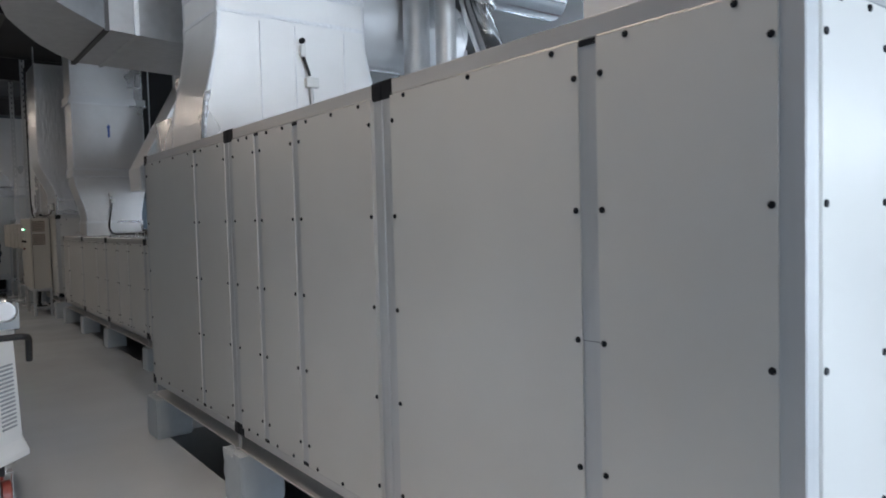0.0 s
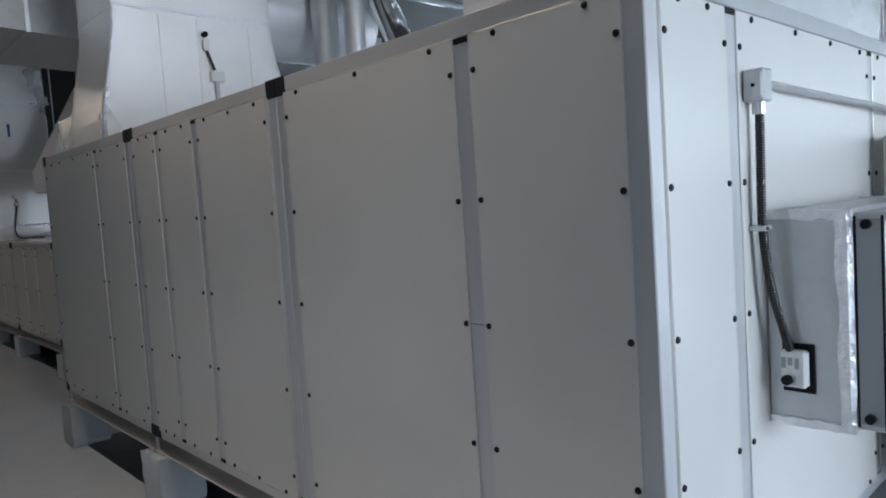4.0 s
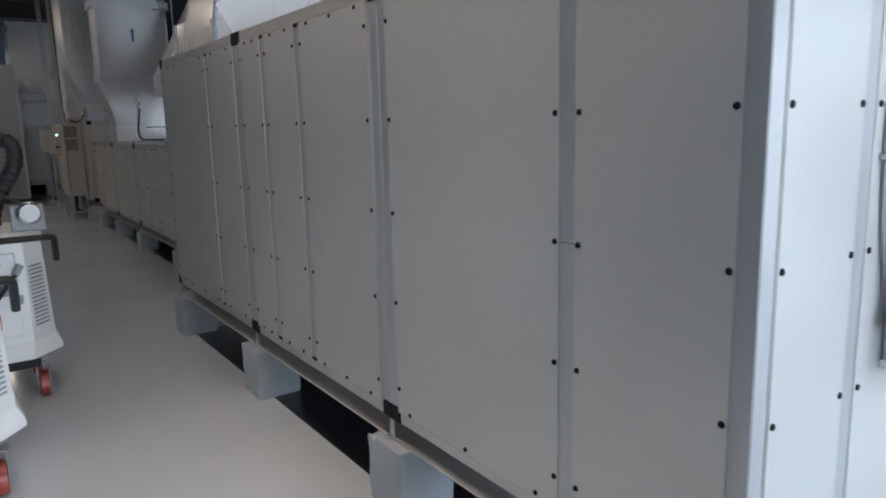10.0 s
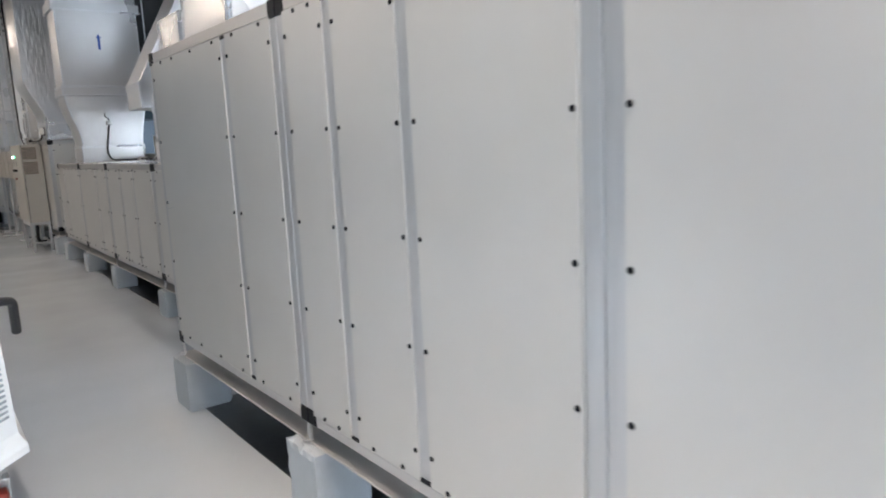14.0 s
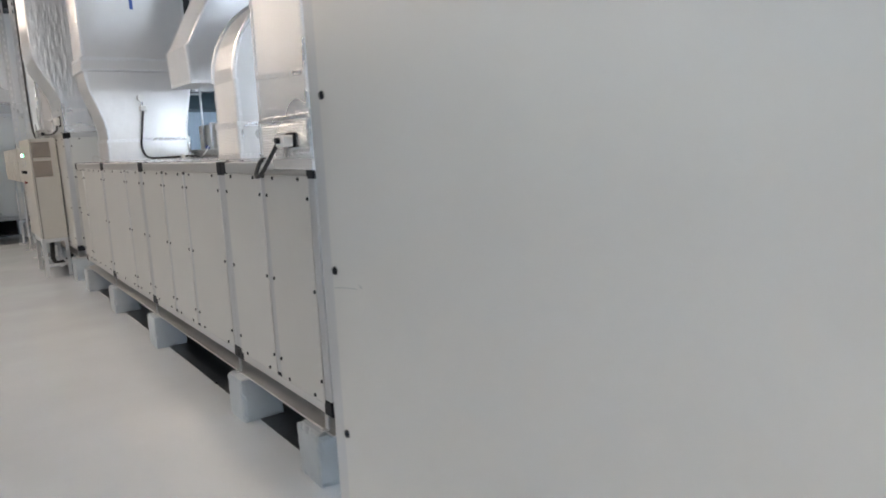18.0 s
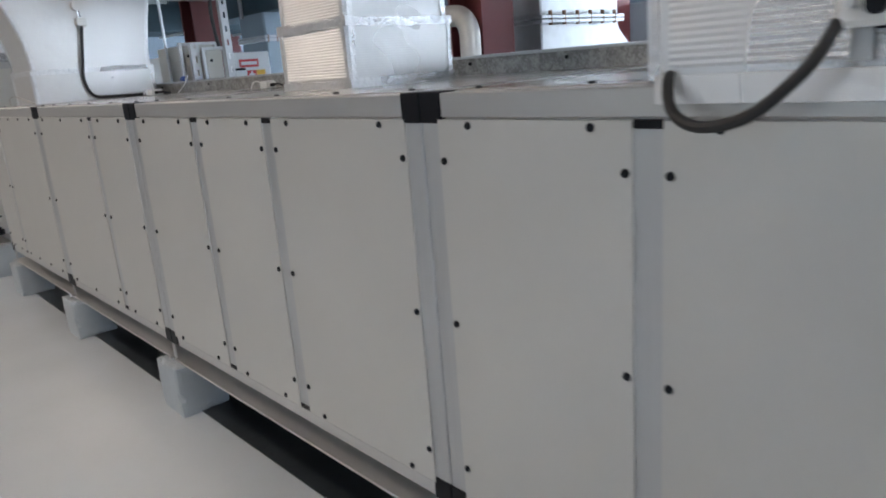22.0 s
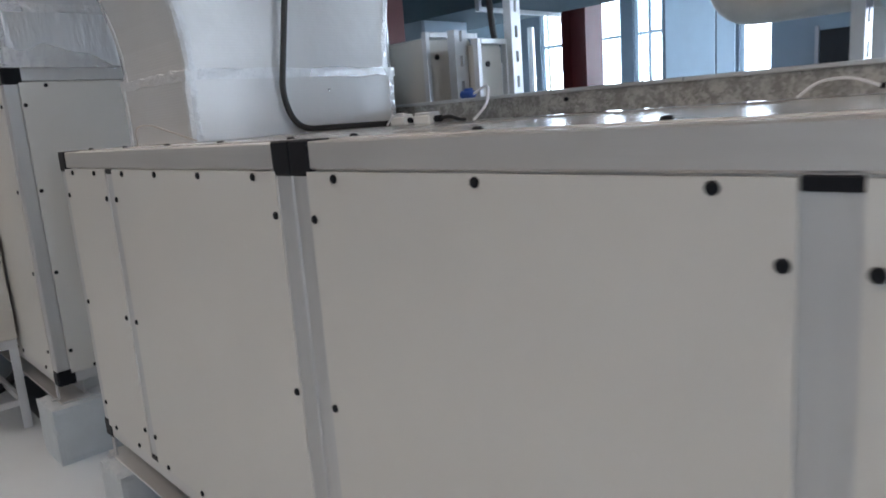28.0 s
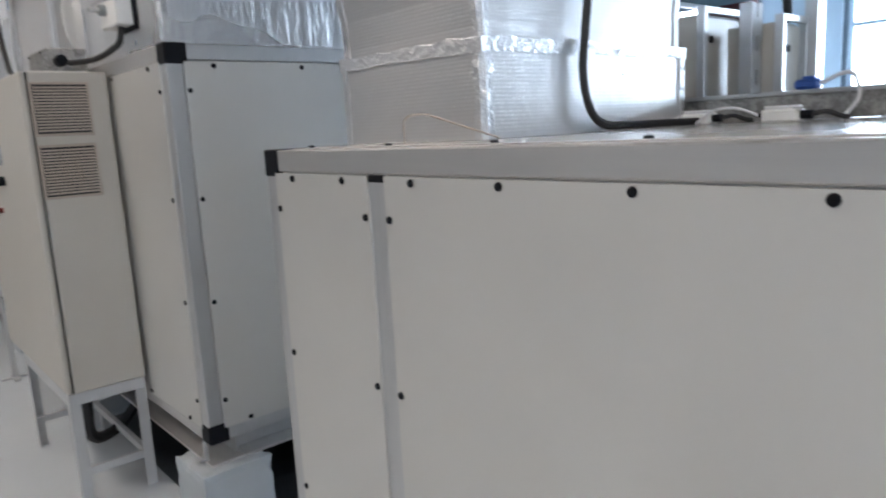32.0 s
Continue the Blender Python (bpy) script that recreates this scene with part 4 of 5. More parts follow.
part("cable", T(bend([(1.952, 13.30, 1.79), (1.948, 13.32, 1.735), (1.915, 13.48, 1.695), (1.862, 13.66, 1.70)], 6, 0.08), 0.011, 8), RUBBER, _s, "black cable", smooth=True)
_r = [(2.0, 2.95, 15.3, 16.2, 1.696), (2.0, 2.95, 15.3, 16.2, CEIL - 0.44)]
duct((2.4, 15.75, 1.68), "tall grey foil-wrapped duct with arrow sign", _r, FOIL, (0, 1), [(2.0, 2.95, 15.3, 16.2, 2.4, 2.43)], 45)
arrow_sign(2.3, 15.297, 2.75)

# overhead duct that crosses the aisle and turns towards the south
_s = thing("overhead_duct", (1.6, 5.9, 2.9), "large galvanised overhead duct with a wide bend", "duct")
_bm = bmesh.new()
_c = [((2.5, 5.62), (2.5, 6.86)), ((1.7, 5.54), (1.7, 6.72)), ((1.22, 5.43), (1.24, 6.66)), ((1.05, 5.22), (1.05, 6.42)), ((0.91, 5.04), (0.88, 6.12)), ((0.79, 4.87), (0.74, 5.80)), ((0.70, 4.6), (0.61, 5.46)), ((0.62, 4.2), (0.50, 4.95)), ((0.58, 3.8), (0.40, 4.4)), ((0.56, 3.2), (-0.4, 3.6)), ((0.56, 2.2), (-0.45, 2.4))]
_l = [[_bm.verts.new(q) for q in ((*a, 2.9), (*b, 2.9), (*b, 3.7), (*a, 3.7))] for a, b in _c]
for _a, _b in zip(_l, _l[1:]):
    for _k in range(4):
        _bm.faces.new((_a[_k], _a[(_k + 1) % 4], _b[(_k + 1) % 4], _b[_k]))
_bm.faces.new(_l[0]), _bm.faces.new(_l[-1])
part("duct_body", _bm, GALV, _s)
part("flange", B(1.2, 1.235, 5.41, 6.69, 2.885, 3.72), BEAM, _s, "dark flange joint")
part("flange", B(1.42, 1.45, 5.46, 6.71, 2.89, 3.715), GALV, _s)
for _y in (5.7, 6.5):
    part("hanger", T([(1.35, _y, 3.7), (1.35, _y, CEIL)], 0.008, 6), GALV, _s)


# ---- electrical cabinets ----
def louvre(parent, x0, x1, y, z0, z1, n, axis="y"):
    """A vent with real slats, on a face towards low y or low x."""
    def bx(a, b, c, d, e, f, **k):
        return B(a, b, c, d, e, f, **k) if axis == "y" else B(c, d, a, b, e, f, **k)
    g = part("vent", bx(x0, x1, y - 0.006, y + 0.001, z0, z1, bev=0.002), SLAT, parent, "brown-grey vent grille")
    part("recess", bx(x0 + 0.01, x1 - 0.01, y - 0.0075, y - 0.006, z0 + 0.01, z1 - 0.01), DARK, g)
    h = (z1 - z0 - 0.03) / n
    for k in range(n):
        z = z0 + 0.015 + k * h
        part("slat", bx(x0 + 0.012, x1 - 0.012, y - 0.013, y - 0.007, z + 0.2 * h, z + 0.78 * h), SLAT, g)


def legs(parent, x0, x1, y0, y1, h):
    """Angle-iron legs with a top frame and braces."""
    for x, sx in ((x0, 1), (x1, -1)):
        for y, sy in ((y0, 1), (y1, -1)):
            o = [(x, y), (x + sx * 0.04, y), (x + sx * 0.04, y + sy * 0.005), (x + sx * 0.005, y + sy * 0.005), (x + sx * 0.005, y + sy * 0.04), (x, y + sy * 0.04)]
            part("leg", prism(o, "z", 0, h - 0.046), STEELLEG, parent)
    for y in (y0, y1 - 0.04):
        part("top_frame", B(x0, x1, y, y + 0.04, h - 0.045, h), STEELLEG, parent)
        part("brace", B(x0 + 0.006, x1 - 0.006, y + 0.01, y + 0.03, 0.12, 0.15), STEELLEG, parent)
    for x in (x0, x1 - 0.04):
        part("top_frame", B(x, x + 0.04, y0 + 0.041, y1 - 0.041, h - 0.045, h), STEELLEG, parent)
    part("brace", B(x1 - 0.03, x1 - 0.01, y0 + 0.031, y1 - 0.031, 0.12, 0.15), STEELLEG, parent)


_c = thing("control_cabinet", (1.795, 13.97, 0), "beige steel control cabinet on grey legs with vents and switches", "cabinet")
legs(_c, 1.655, 1.935, 13.51, 14.3, 0.46)
part("body", B(1.677, 1.94, 13.5, 14.6, 0.46, 1.655, bev=0.006), BEIGE, _c)
_door = part("door", B(1.65, 1.672, 13.502, 14.598, 0.465, 1.653, bev=0.006), BEIGE, _c, "beige cabinet door")
part("door_seal", B(1.6722, 1.6768, 13.504, 14.596, 0.467, 1.651), BLACK, _c, "black door seal")
louvre(_c, 1.675, 1.872, 13.5, 1.425, 1.617, 15)
louvre(_c, 1.675, 1.872, 13.5, 1.20, 1.396, 15)
for _y, _m, _n in ((14.40, LEDW, "white lamp lit"), (14.23, LEDG, "green lamp lit"), (14.05, DKRED, "dark red lamp")):
    part("indicator", T([(1.652, _y, 1.47), (1.635, _y, 1.47)], 0.016, 12), _m, _door, _n, smooth=True)
    part("label_plate", B(1.6485, 1.6515, _y - 0.02, _y + 0.02, 1.505, 1.522), PAPER, _door)
for _y in (14.36, 14.06):
    part("meter", B(1.644, 1.652, _y - 0.03, _y + 0.03, 1.325, 1.41, bev=0.002), CHROME, _door, "small panel meter")
    part("meter_face", B(1.6425, 1.6445, _y - 0.02, _y + 0.02, 1.335, 1.40), GREYBOX, _door)
    part("rotary_switch", T([(1.652, _y, 1.26), (1.63, _y, 1.26)], 0.02, 12), BLACK, _door, "black rotary switch", smooth=True)
    part("switch_grip", B(1.615, 1.632, _y - 0.006, _y + 0.006, 1.242, 1.278, bev=0.002), BLACK, _door)
part("stop_button", T([(1.652, 14.2, 1.13), (1.635, 14.2, 1.13), (1.633, 14.2, 1.13), (1.621, 14.2, 1.13)], [0.012, 0.012, 0.02, 0.02], 14), DKRED, _door, "red stop button", smooth=True)
for _z in (0.62, 1.5):
    part("hinge", B(1.642, 1.652, 14.55, 14.58, _z, _z + 0.07, bev=0.002), CHROME, _door)
part("cable", T(bend([(1.795, 13.85, 0.45), (1.775, 13.85, 0.12), (1.925, 13.95, 0.1), (2.075, 13.95, 0.27)], 6, 0.1), 0.025, 8), RUBBER, _c, "black supply cable", smooth=True)

# galvanised box and conduit on the cabinet's top
_s = thing("junction_box", (1.855, 13.75, 1.655), "galvanised junction box with conduit on the cabinet", "junction box")
part("box", B(1.79, 1.935, 13.7, 13.95, 1.656, 1.76, bev=0.004), SPANGLE, _s)
part("conduit", T([(1.865, 13.85, 1.76), (1.865, 13.85, 4.6)], 0.014, 10), GALV, _s, smooth=True)
part("lid", B(1.782, 1.79, 13.71, 13.94, 1.664, 1.752), SPANGLE, _s)
for _y, _z in ((13.73, 1.672), (13.92, 1.672), (13.73, 1.744), (13.92, 1.744)):
    part("screw", T([(1.783, _y, _z), (1.778, _y, _z)], 0.005, 8), BLACK, _s)
part("gland", T([(1.835, 13.7, 1.71), (1.835, 13.66, 1.71)], 0.022, 10), BLACK, _s, smooth=True)
_s = thing("duct_sensor", (1.93, 15.29, 1.85), "white round duct sensor with steel conduit", "sensor")
part("head", T([(2.0, 15.298, 2.242), (2.0, 15.26, 2.242)], 0.03, 16), WHITEPL, _s, smooth=True)
part("neck", T([(2.0, 15.28, 2.215), (2.0, 15.28, 2.15)], 0.014, 10), CHROME, _s, "steel cable gland", smooth=True)
part("conduit", T([(2.0, 15.28, 2.16), (1.985, 15.28, 1.69)], 0.010, 8), GALV, _s, smooth=True)
_s = thing("round_duct", (2.62, 14.7, 1.68), "white round duct on the unit roof", "duct")
part("drum", T([(2.62, 14.3, 2.12), (2.62, 15.2, 2.12)], 0.38, 36), WHITE, _s, smooth=True)
part("saddle", B(2.4, 2.84, 14.4, 15.1, 1.6965, 1.78), GALV, _s)


def strut(x, y, z0, z1, label, w=0.05, d=0.04, depth="y"):
    """Slotted galvanised channel standing upright."""
    s = thing("strut_channel", (x, y, z0), label, "strut", "galvanised struts")
    bm = bmesh.new()
    box(bm, x - w / 2, x - w / 2 + 0.003, y, y + d, z0, z1)
    box(bm, x + w / 2 - 0.003, x + w / 2, y, y + d, z0, z1)
    n = int((z1 - z0) / 0.1)
    for k in range(n):
        z = z0 + (z1 - z0) * k / n
        hz = (z1 - z0) / n
        box(bm, x - w / 2 + 0.003, x + w / 2 - 0.003, y, y + 0.003, z, z + hz * 0.55)
        box(bm, x - w / 2 + 0.003, x - 0.008, y, y + 0.003, z + hz * 0.55, z + hz)
        box(bm, x + 0.008, x + w / 2 - 0.003, y, y + 0.003, z + hz * 0.55, z + hz)
    part("channel", bm, GALV, s)
    return s


strut(1.80, 16.45, 1.59, 4.55, "galvanised slotted channel rising from the cabinets", 0.075)
_s = strut(1.805, 14.75, 1.60, 4.55, "perforated cable tray rising from the cabinet with a black cable", 0.08)
for _dx in (0.055,):
    part("cable", T(bend([(1.775 + _dx, 14.73, 4.4), (1.775 + _dx, 14.72, 1.95), (1.775 + _dx, 14.6, 1.74), (1.795 + _dx, 14.48, 1.655)], 6, 0.12), 0.012, 8), RUBBER, _s, "black power cable", smooth=True)

# row of small wall boxes on a stand
_st = thing("box_stand", (1.79, 15.9, 0), "galvanised stand with feet carrying small switch boxes", "stand")
for _y in (15.52, 16.66, 17.75):
    part("upright", B(1.76, 1.79, _y, _y + 0.035, 0.012, 1.6), STEELLEG, _st)
    part("foot", B(1.7, 1.85, _y + 0.005, _y + 0.03, 0, 0.012, bev=0.002), STEELLEG, _st)
    part("foot_bar", B(1.76, 1.79, _y - 0.07, _y - 0.0, 0, 0.012), STEELLEG, _st)
    part("foot_bar", B(1.76, 1.79, _y + 0.035, _y + 0.1, 0, 0.012), STEELLEG, _st)
for _z in (1.2, 1.55):
    part("rail", B(1.79, 1.81, 14.83, 17.85, _z, _z + 0.04), STEELLEG, _st)
part("stay", B(1.81, 1.97, 17.75, 17.78, 1.3, 1.33), STEELLEG, _st)
for _k in range(5):
    _y = 14.83 + 0.6 * _k
    _b = thing("switch_box", (1.74, _y + 0.2, 1.12), "small beige steel switch box on a stand", "switch box", "small switch boxes")
    part("body", B(1.682, 1.79, _y, _y + 0.50, 1.11, 1.575, bev=0.004), BEIGE, _b)
    part("lid", B(1.667, 1.681, _y + 0.004, _y + 0.496, 1.114, 1.571, bev=0.004), BEIGE, _b)
    part("latch", B(1.66, 1.67, _y + 0.35, _y + 0.37, 1.36, 1.39, bev=0.002), CHROME, _b)

# grey-green cabinet beside the tall unit's end
_c = thing("control_cabinet", (3.0, 0.1, 0), "grey-green steel cabinet with louvred vents on grey legs", "cabinet")
legs(_c, 2.87, 3.17, -0.36, 0.56, 0.43)
part("body", B(2.87, 3.18, -0.37, 0.585, 0.43, 1.63, bev=0.006), OLIVE, _c)
louvre(_c, -0.32, 0.5, 2.87, 0.46, 0.64, 12, "x")
louvre(_c, -0.32, 0.5, 2.87, 0.68, 0.88, 12, "x")

# ---- fittings on the tall unit's end ----
_s = thing("conduit_run", (1.882, 0.606, 1.74), "galvanised junction box with steel conduit and black cable", "conduit")
part("junction_box", B(1.83, 1.882, 0.566, 0.619, 1.7, 1.78, bev=0.004), GALV, _s)
part("lid", B(1.825, 1.83, 0.571, 0.616, 1.708, 1.772, bev=0.002), GALV, _s)
part("screw", T([(1.826, 0.591, 1.74), (1.822, 0.591, 1.74)], 0.005, 8), BLACK, _s)
part("conduit", T(bend([(1.882, 0.594, 1.75), (2.477, 0.594, 1.738), (2.80, 0.592, 1.733), (2.90, 0.576, 1.722), (3.282, 0.576, 1.718)], 6, 0.08), 0.010, 10), GALV, _s, smooth=True)
part("gland", T([(1.857, 0.591, 1.7), (1.857, 0.591, 1.67)], 0.016, 10), GALV, _s, smooth=True)
_path = bend([(1.862, 0.592, 1.68), (1.857, 0.592, 1.53), (1.851, 0.592, 1.385), (1.868, 0.582, 1.23), (1.889, 0.567, 1.14), (1.905, 0.552, 1.06)], 8, 0.1)
_fine = []
for _a, _b in zip(_path, _path[1:]):
    _n = max(1, int((_b - _a).length / 0.0015))
    _fine += [_a.lerp(_b, _k / _n) for _k in range(_n)]
part("cable", T(_fine, [0.0118 if _k % 4 < 2 else 0.0102 for _k in range(len(_fine))], 10), RUBBER, _s, "black corrugated flexible conduit", smooth=True)
part("saddle", B(1.833, 1.871, 0.574, 0.6195, 1.378, 1.392, bev=0.003), GALV, _s, "galvanised saddle clip")
part("saddle_screw", T([(1.838, 0.576, 1.385), (1.838, 0.571, 1.385)], 0.004, 8), BLACK, _s)

# fresh-air intake box with filters
_f = thing("intake_box", (2.382, 0.506, 0.87), "foil-wrapped intake box with framed brown filters", "filter box")
_r = [(1.927, 2.782, 0.416, 0.6195, 0.87), (1.927, 2.782, 0.416, 0.6195, 1.42)]
part("wrap", loft(bmesh.new(), _r, 0.008), GALV, _f)
for _k in (0, 1):
    part("corner_tape", corner_tape(_r, _k, 0.03, 50 + _k), TAPE, _f, "crinkled foil tape")
part("edge_tape", band(1.927, 2.782, 0.416, 0.6195, 1.4, 1.424, 0.005, 52), TAPE, _f, "foil tape band")
part("edge_tape", band(1.927, 2.782, 0.416, 0.6195, 0.866, 0.885, 0.005, 53), TAPE, _f, "foil tape band")
part("filter_housing", B(1.939, 2.772, 0.341, 0.416, 0.878, 1.412, bev=0.003), ALU, _f)
part("side_flange", B(1.935, 1.94, 0.352, 0.404, 0.893, 1.398), GREYBOX, _f, "grey filter access flange")
for _y in (0.3465, 0.4045):
    part("gasket", B(1.9345, 1.941, _y, _y + 0.005, 0.885, 1.405), BLACK, _f, "black rubber gasket")
for _z in (0.91, 1.385):
    part("knob", T([(1.936, 0.381, _z), (1.922, 0.381, _z)], 0.012, 10), BLACK, _f, smooth=True)
for _x0, _x1 in ((1.967, 2.217), (2.235, 2.485), (2.503, 2.752)):
    _fr = part("filter_frame", B(_x0, _x1, 0.329, 0.341, 1.365, 1.389), ALU, _f)
    part("filter_frame", B(_x0, _x1, 0.329, 0.341, 0.901, 0.925), ALU, _f)
    part("filter_frame", B(_x0, _x0 + 0.025, 0.329, 0.341, 0.9255, 1.3645), ALU, _f)
    part("filter_frame", B(_x1 - 0.025, _x1, 0.329, 0.341, 0.9255, 1.3645), ALU, _f)
    _bm = bmesh.new()
    _n = 30
    _lo = [[_bm.verts.new((_x0 + 0.025 + (_x1 - _x0 - 0.05) * k / _n, 0.338 - (0.006 if k % 2 else 0), z)) for k in range(_n + 1)] for z in (0.925, 1.365)]
    for k in range(_n):
        _bm.faces.new((_lo[0][k], _lo[0][k + 1], _lo[1][k + 1], _lo[1][k]))
    part("filter", _bm, FILTER, _fr, "brown pleated filter")
part("crossbar", B(1.939, 2.772, 0.323, 0.331, 1.39, 1.412), ALU, _f)
part("crossbar", B(1.939, 2.772, 0.323, 0.331, 0.878, 0.9), ALU, _f)
_s = thing("damper_actuator", (1.902, 0.536, 1), "small white damper drive in a cut-out", "actuator")
part("cutout", B(1.919, 1.9255, 0.502, 0.578, 0.955, 1.082), BLACK, _s)
part("body", B(1.892, 1.921, 0.512, 0.574, 0.972, 1.068, bev=0.006), WHITEPL, _s)
part("knob", T([(1.892, 0.556, 0.992), (1.878, 0.556, 0.992)], 0.013, 12), BLACK, _s, smooth=True)
for _k in range(3):
    part("print", B(1.8908, 1.8925, 0.528 + 0.016 * _k, 0.539 + 0.016 * _k, 1.022 + 0.008 * (_k % 2), 1.05), GREYBOX, _s)


# ---- mobile extraction carts ----
def cart(name="extraction_cart"):
    """Built with its right front corner near the origin of its own base; body 0.75 wide, 0.72 deep."""
    c = thing(name, (0, 0, 0), "white mobile fume extraction cart with black hose and red castors", "cart", "extraction carts")
    bm = bmesh.new()
    ring = lambda o, z: [bm.verts.new(p) for p in ((-0.66 - o, -o, z), (-0.12 - 0.2 * o, -o, z), (o, 0.14, z), (o, 0.66 + o, z), (-0.66 - o, 0.66 + o, z))]
    loops = [ring(0.03, 0.265), ring(0.03, 0.295), ring(0.0, 0.36), ring(-0.02, 0.90), ring(-0.02, 0.915)]
    for a, b in zip(loops, loops[1:]):
        for k in range(5):
            bm.faces.new((a[k], a[(k + 1) % 5], b[(k + 1) % 5], b[k]))
    bm.faces.new(loops[0]), bm.faces.new(loops[-1])
    part("body", bm, WHITE, c)
    bm = bmesh.new()
    lp = [[bm.verts.new((x, y, z)) for x, y in ((-0.65, 0.01), (-0.11, 0.01), (-0.01, 0.14), (-0.01, 0.65), (-0.65, 0.65))] for z in (0.915, 0.96)]
    for k in range(5):
        bm.faces.new((lp[0][k], lp[0][(k + 1) % 5], lp[1][(k + 1) % 5], lp[1][k]))
    bm.faces.new(lp[0]), bm.faces.new(lp[1])
    bmesh.ops.bevel(bm, geom=bm.edges[:], offset=0.012, segments=2, affect="EDGES")
    part("lid", bm, WHITE, c, "white lid")
    door = part("door", B(-0.6, -0.16, -0.014, 0.02, 0.40, 0.86, bev=0.006), WHITE, c, "white front door")
    part("control_panel", B(-0.42, -0.2, -0.02, -0.013, 0.63, 0.71, bev=0.003), GREYBOX, door, "grey control panel")
    for k, m in enumerate((YELLOW, LEDB, BLUE)):
        part("button", T([(-0.37 + 0.06 * k, -0.02, 0.68), (-0.37 + 0.06 * k, -0.026, 0.68)], 0.013, 12), m, door, smooth=True)
        part("button", T([(-0.37 + 0.06 * k, -0.02, 0.65), (-0.37 + 0.06 * k, -0.025, 0.65)], 0.009, 12), (GREEN, BLACK, YELLOW)[k], door, smooth=True)
    st = part("sticker", B(-0.36, -0.26, -0.0165, -0.0138, 0.45, 0.53), RED, door, "red sticker")
    for k in range(3):
        part("print", B(-0.35, -0.27, -0.0178, -0.0164, 0.465 + 0.02 * k, 0.473 + 0.02 * k), PAPER, st)
    part("latch", B(-0.175, -0.145, -0.028, -0.012, 0.58, 0.63, bev=0.004), GREYBOX, door)
    part("lead", T(bend([(-0.4, -0.03, 0.42), (-0.3, -0.06, 0.58), (-0.16, -0.05, 0.76)], 6, 0.1), 0.011, 8), RUBBER, c, "black lead", smooth=True)
    part("plug", T([(-0.17, -0.05, 0.75), (-0.14, -0.045, 0.80)], 0.018, 8), GREYBOX, c, smooth=True)
    # louvre slits on the splayed corner
    q = Vector((0.12, 0.14, 0)).normalized()
    nrm = Vector((q.y, -q.x, 0))
    for k in range(16):
        z = 0.44 + 0.022 * k
        t = (z - 0.36) / 0.54
        mid = Vector((-0.06 - 0.002 - 0.012 * t, 0.07 + 0.006 * t, z)) + nrm * 0.002
        bm = bmesh.new()
        tube(bm, [mid - q * 0.055, mid + q * 0.055], 0.0055, 6)
        part("slit", bm, GREYBOX, c)
    part("handle", T(bend([(-0.6, 0.03, 0.90), (-0.6, -0.09, 0.94), (0.0, -0.09, 0.94), (0.03, -0.06, 0.93), (0.035, 0.0, 0.80)], 6, 0.06), 0.017, 10), RUBBER, c, "black grab handle", smooth=True)
    part("collar", T([(-0.42, 0.33, 0.96), (-0.42, 0.33, 1.40), (-0.42, 0.33, 1.42), (-0.42, 0.33, 1.5)], [0.14, 0.14, 0.15, 0.15], 24), WHITE, c, "white filter drum", smooth=True)
    part("drum_lid", T([(-0.42, 0.33, 1.5), (-0.42, 0.33, 1.53)], [0.155, 0.12], 24), WHITE, c, smooth=True)
    path = bend([(-0.25, 0.20, 0.96), (-0.21, 0.17, 1.12), (-0.085, 0.14, 1.34), (-0.10, 0.14, 1.46), (-0.28, 0.19, 1.46), (-0.42, 0.26, 1.43)], 12, 0.07)
    fine = []
    for a, b in zip(path, path[1:]):
        m = max(1, int((b - a).length / 0.006))
        fine += [a.lerp(b, k / m) for k in range(m)]
    part("hose", T(fine, [0.038 + (0.005 if k % 4 < 2 else 0) for k in range(len(fine))], 16), RUBBER, c, "black corrugated hose", smooth=True)
    part("lamp_bracket", B(-0.15, 0.012, 0.10, 0.17, 0.957, 1.10, bev=0.006), GREYBOX, c, "grey gauge housing")
    part("gauge", T([(-0.06, 0.10, 1.062), (-0.06, 0.05, 1.062), (-0.06, 0.04, 1.062)], [0.062, 0.062, 0.05], 24), CHROME, c, "round chrome-rimmed gauge", smooth=True)
    part("dial", T([(-0.06, 0.0405, 1.062), (-0.06, 0.0385, 1.062)], 0.048, 24), PAPER, c, "white dial")
    part("rear_arm", T(bend([(-0.2, 0.12, 1.0), (-0.26, 0.13, 1.12), (-0.2, 0.14, 1.17), (-0.10, 0.14, 1.12)], 4, 0.04), 0.011, 8), RUBBER, c, smooth=True)
    for x, y in ((-0.09, 0.12), (-0.58, 0.12), (-0.09, 0.58), (-0.58, 0.58)):
        w = part("castor", T([(x, y, 0.2), (x, y, 0.235), (x, y, 0.24), (x, y, 0.264)], [0.014, 0.014, 0.05, 0.05], 14), CHROME, c, "chrome castor", smooth=True)
        part("fork", prism([(x - 0.034, 0.06), (x - 0.028, 0.06), (x - 0.028, 0.19), (x + 0.028, 0.19), (x + 0.028, 0.06), (x + 0.034, 0.06), (x + 0.034, 0.2), (x - 0.034, 0.2)], "y", y - 0.03, y + 0.03), CHROME, w)
        part("wheel", T([(x - 0.025, y, 0.075), (x - 0.02, y, 0.075), (x + 0.02, y, 0.075), (x + 0.025, y, 0.075)], [0.066, 0.075, 0.075, 0.066], 22), WHEEL, w, "dark red wheel", smooth=True)
    part("skirt", B(-0.6, -0.1, 0.03, 0.6, 0.2, 0.26), DARK, c)
    return c


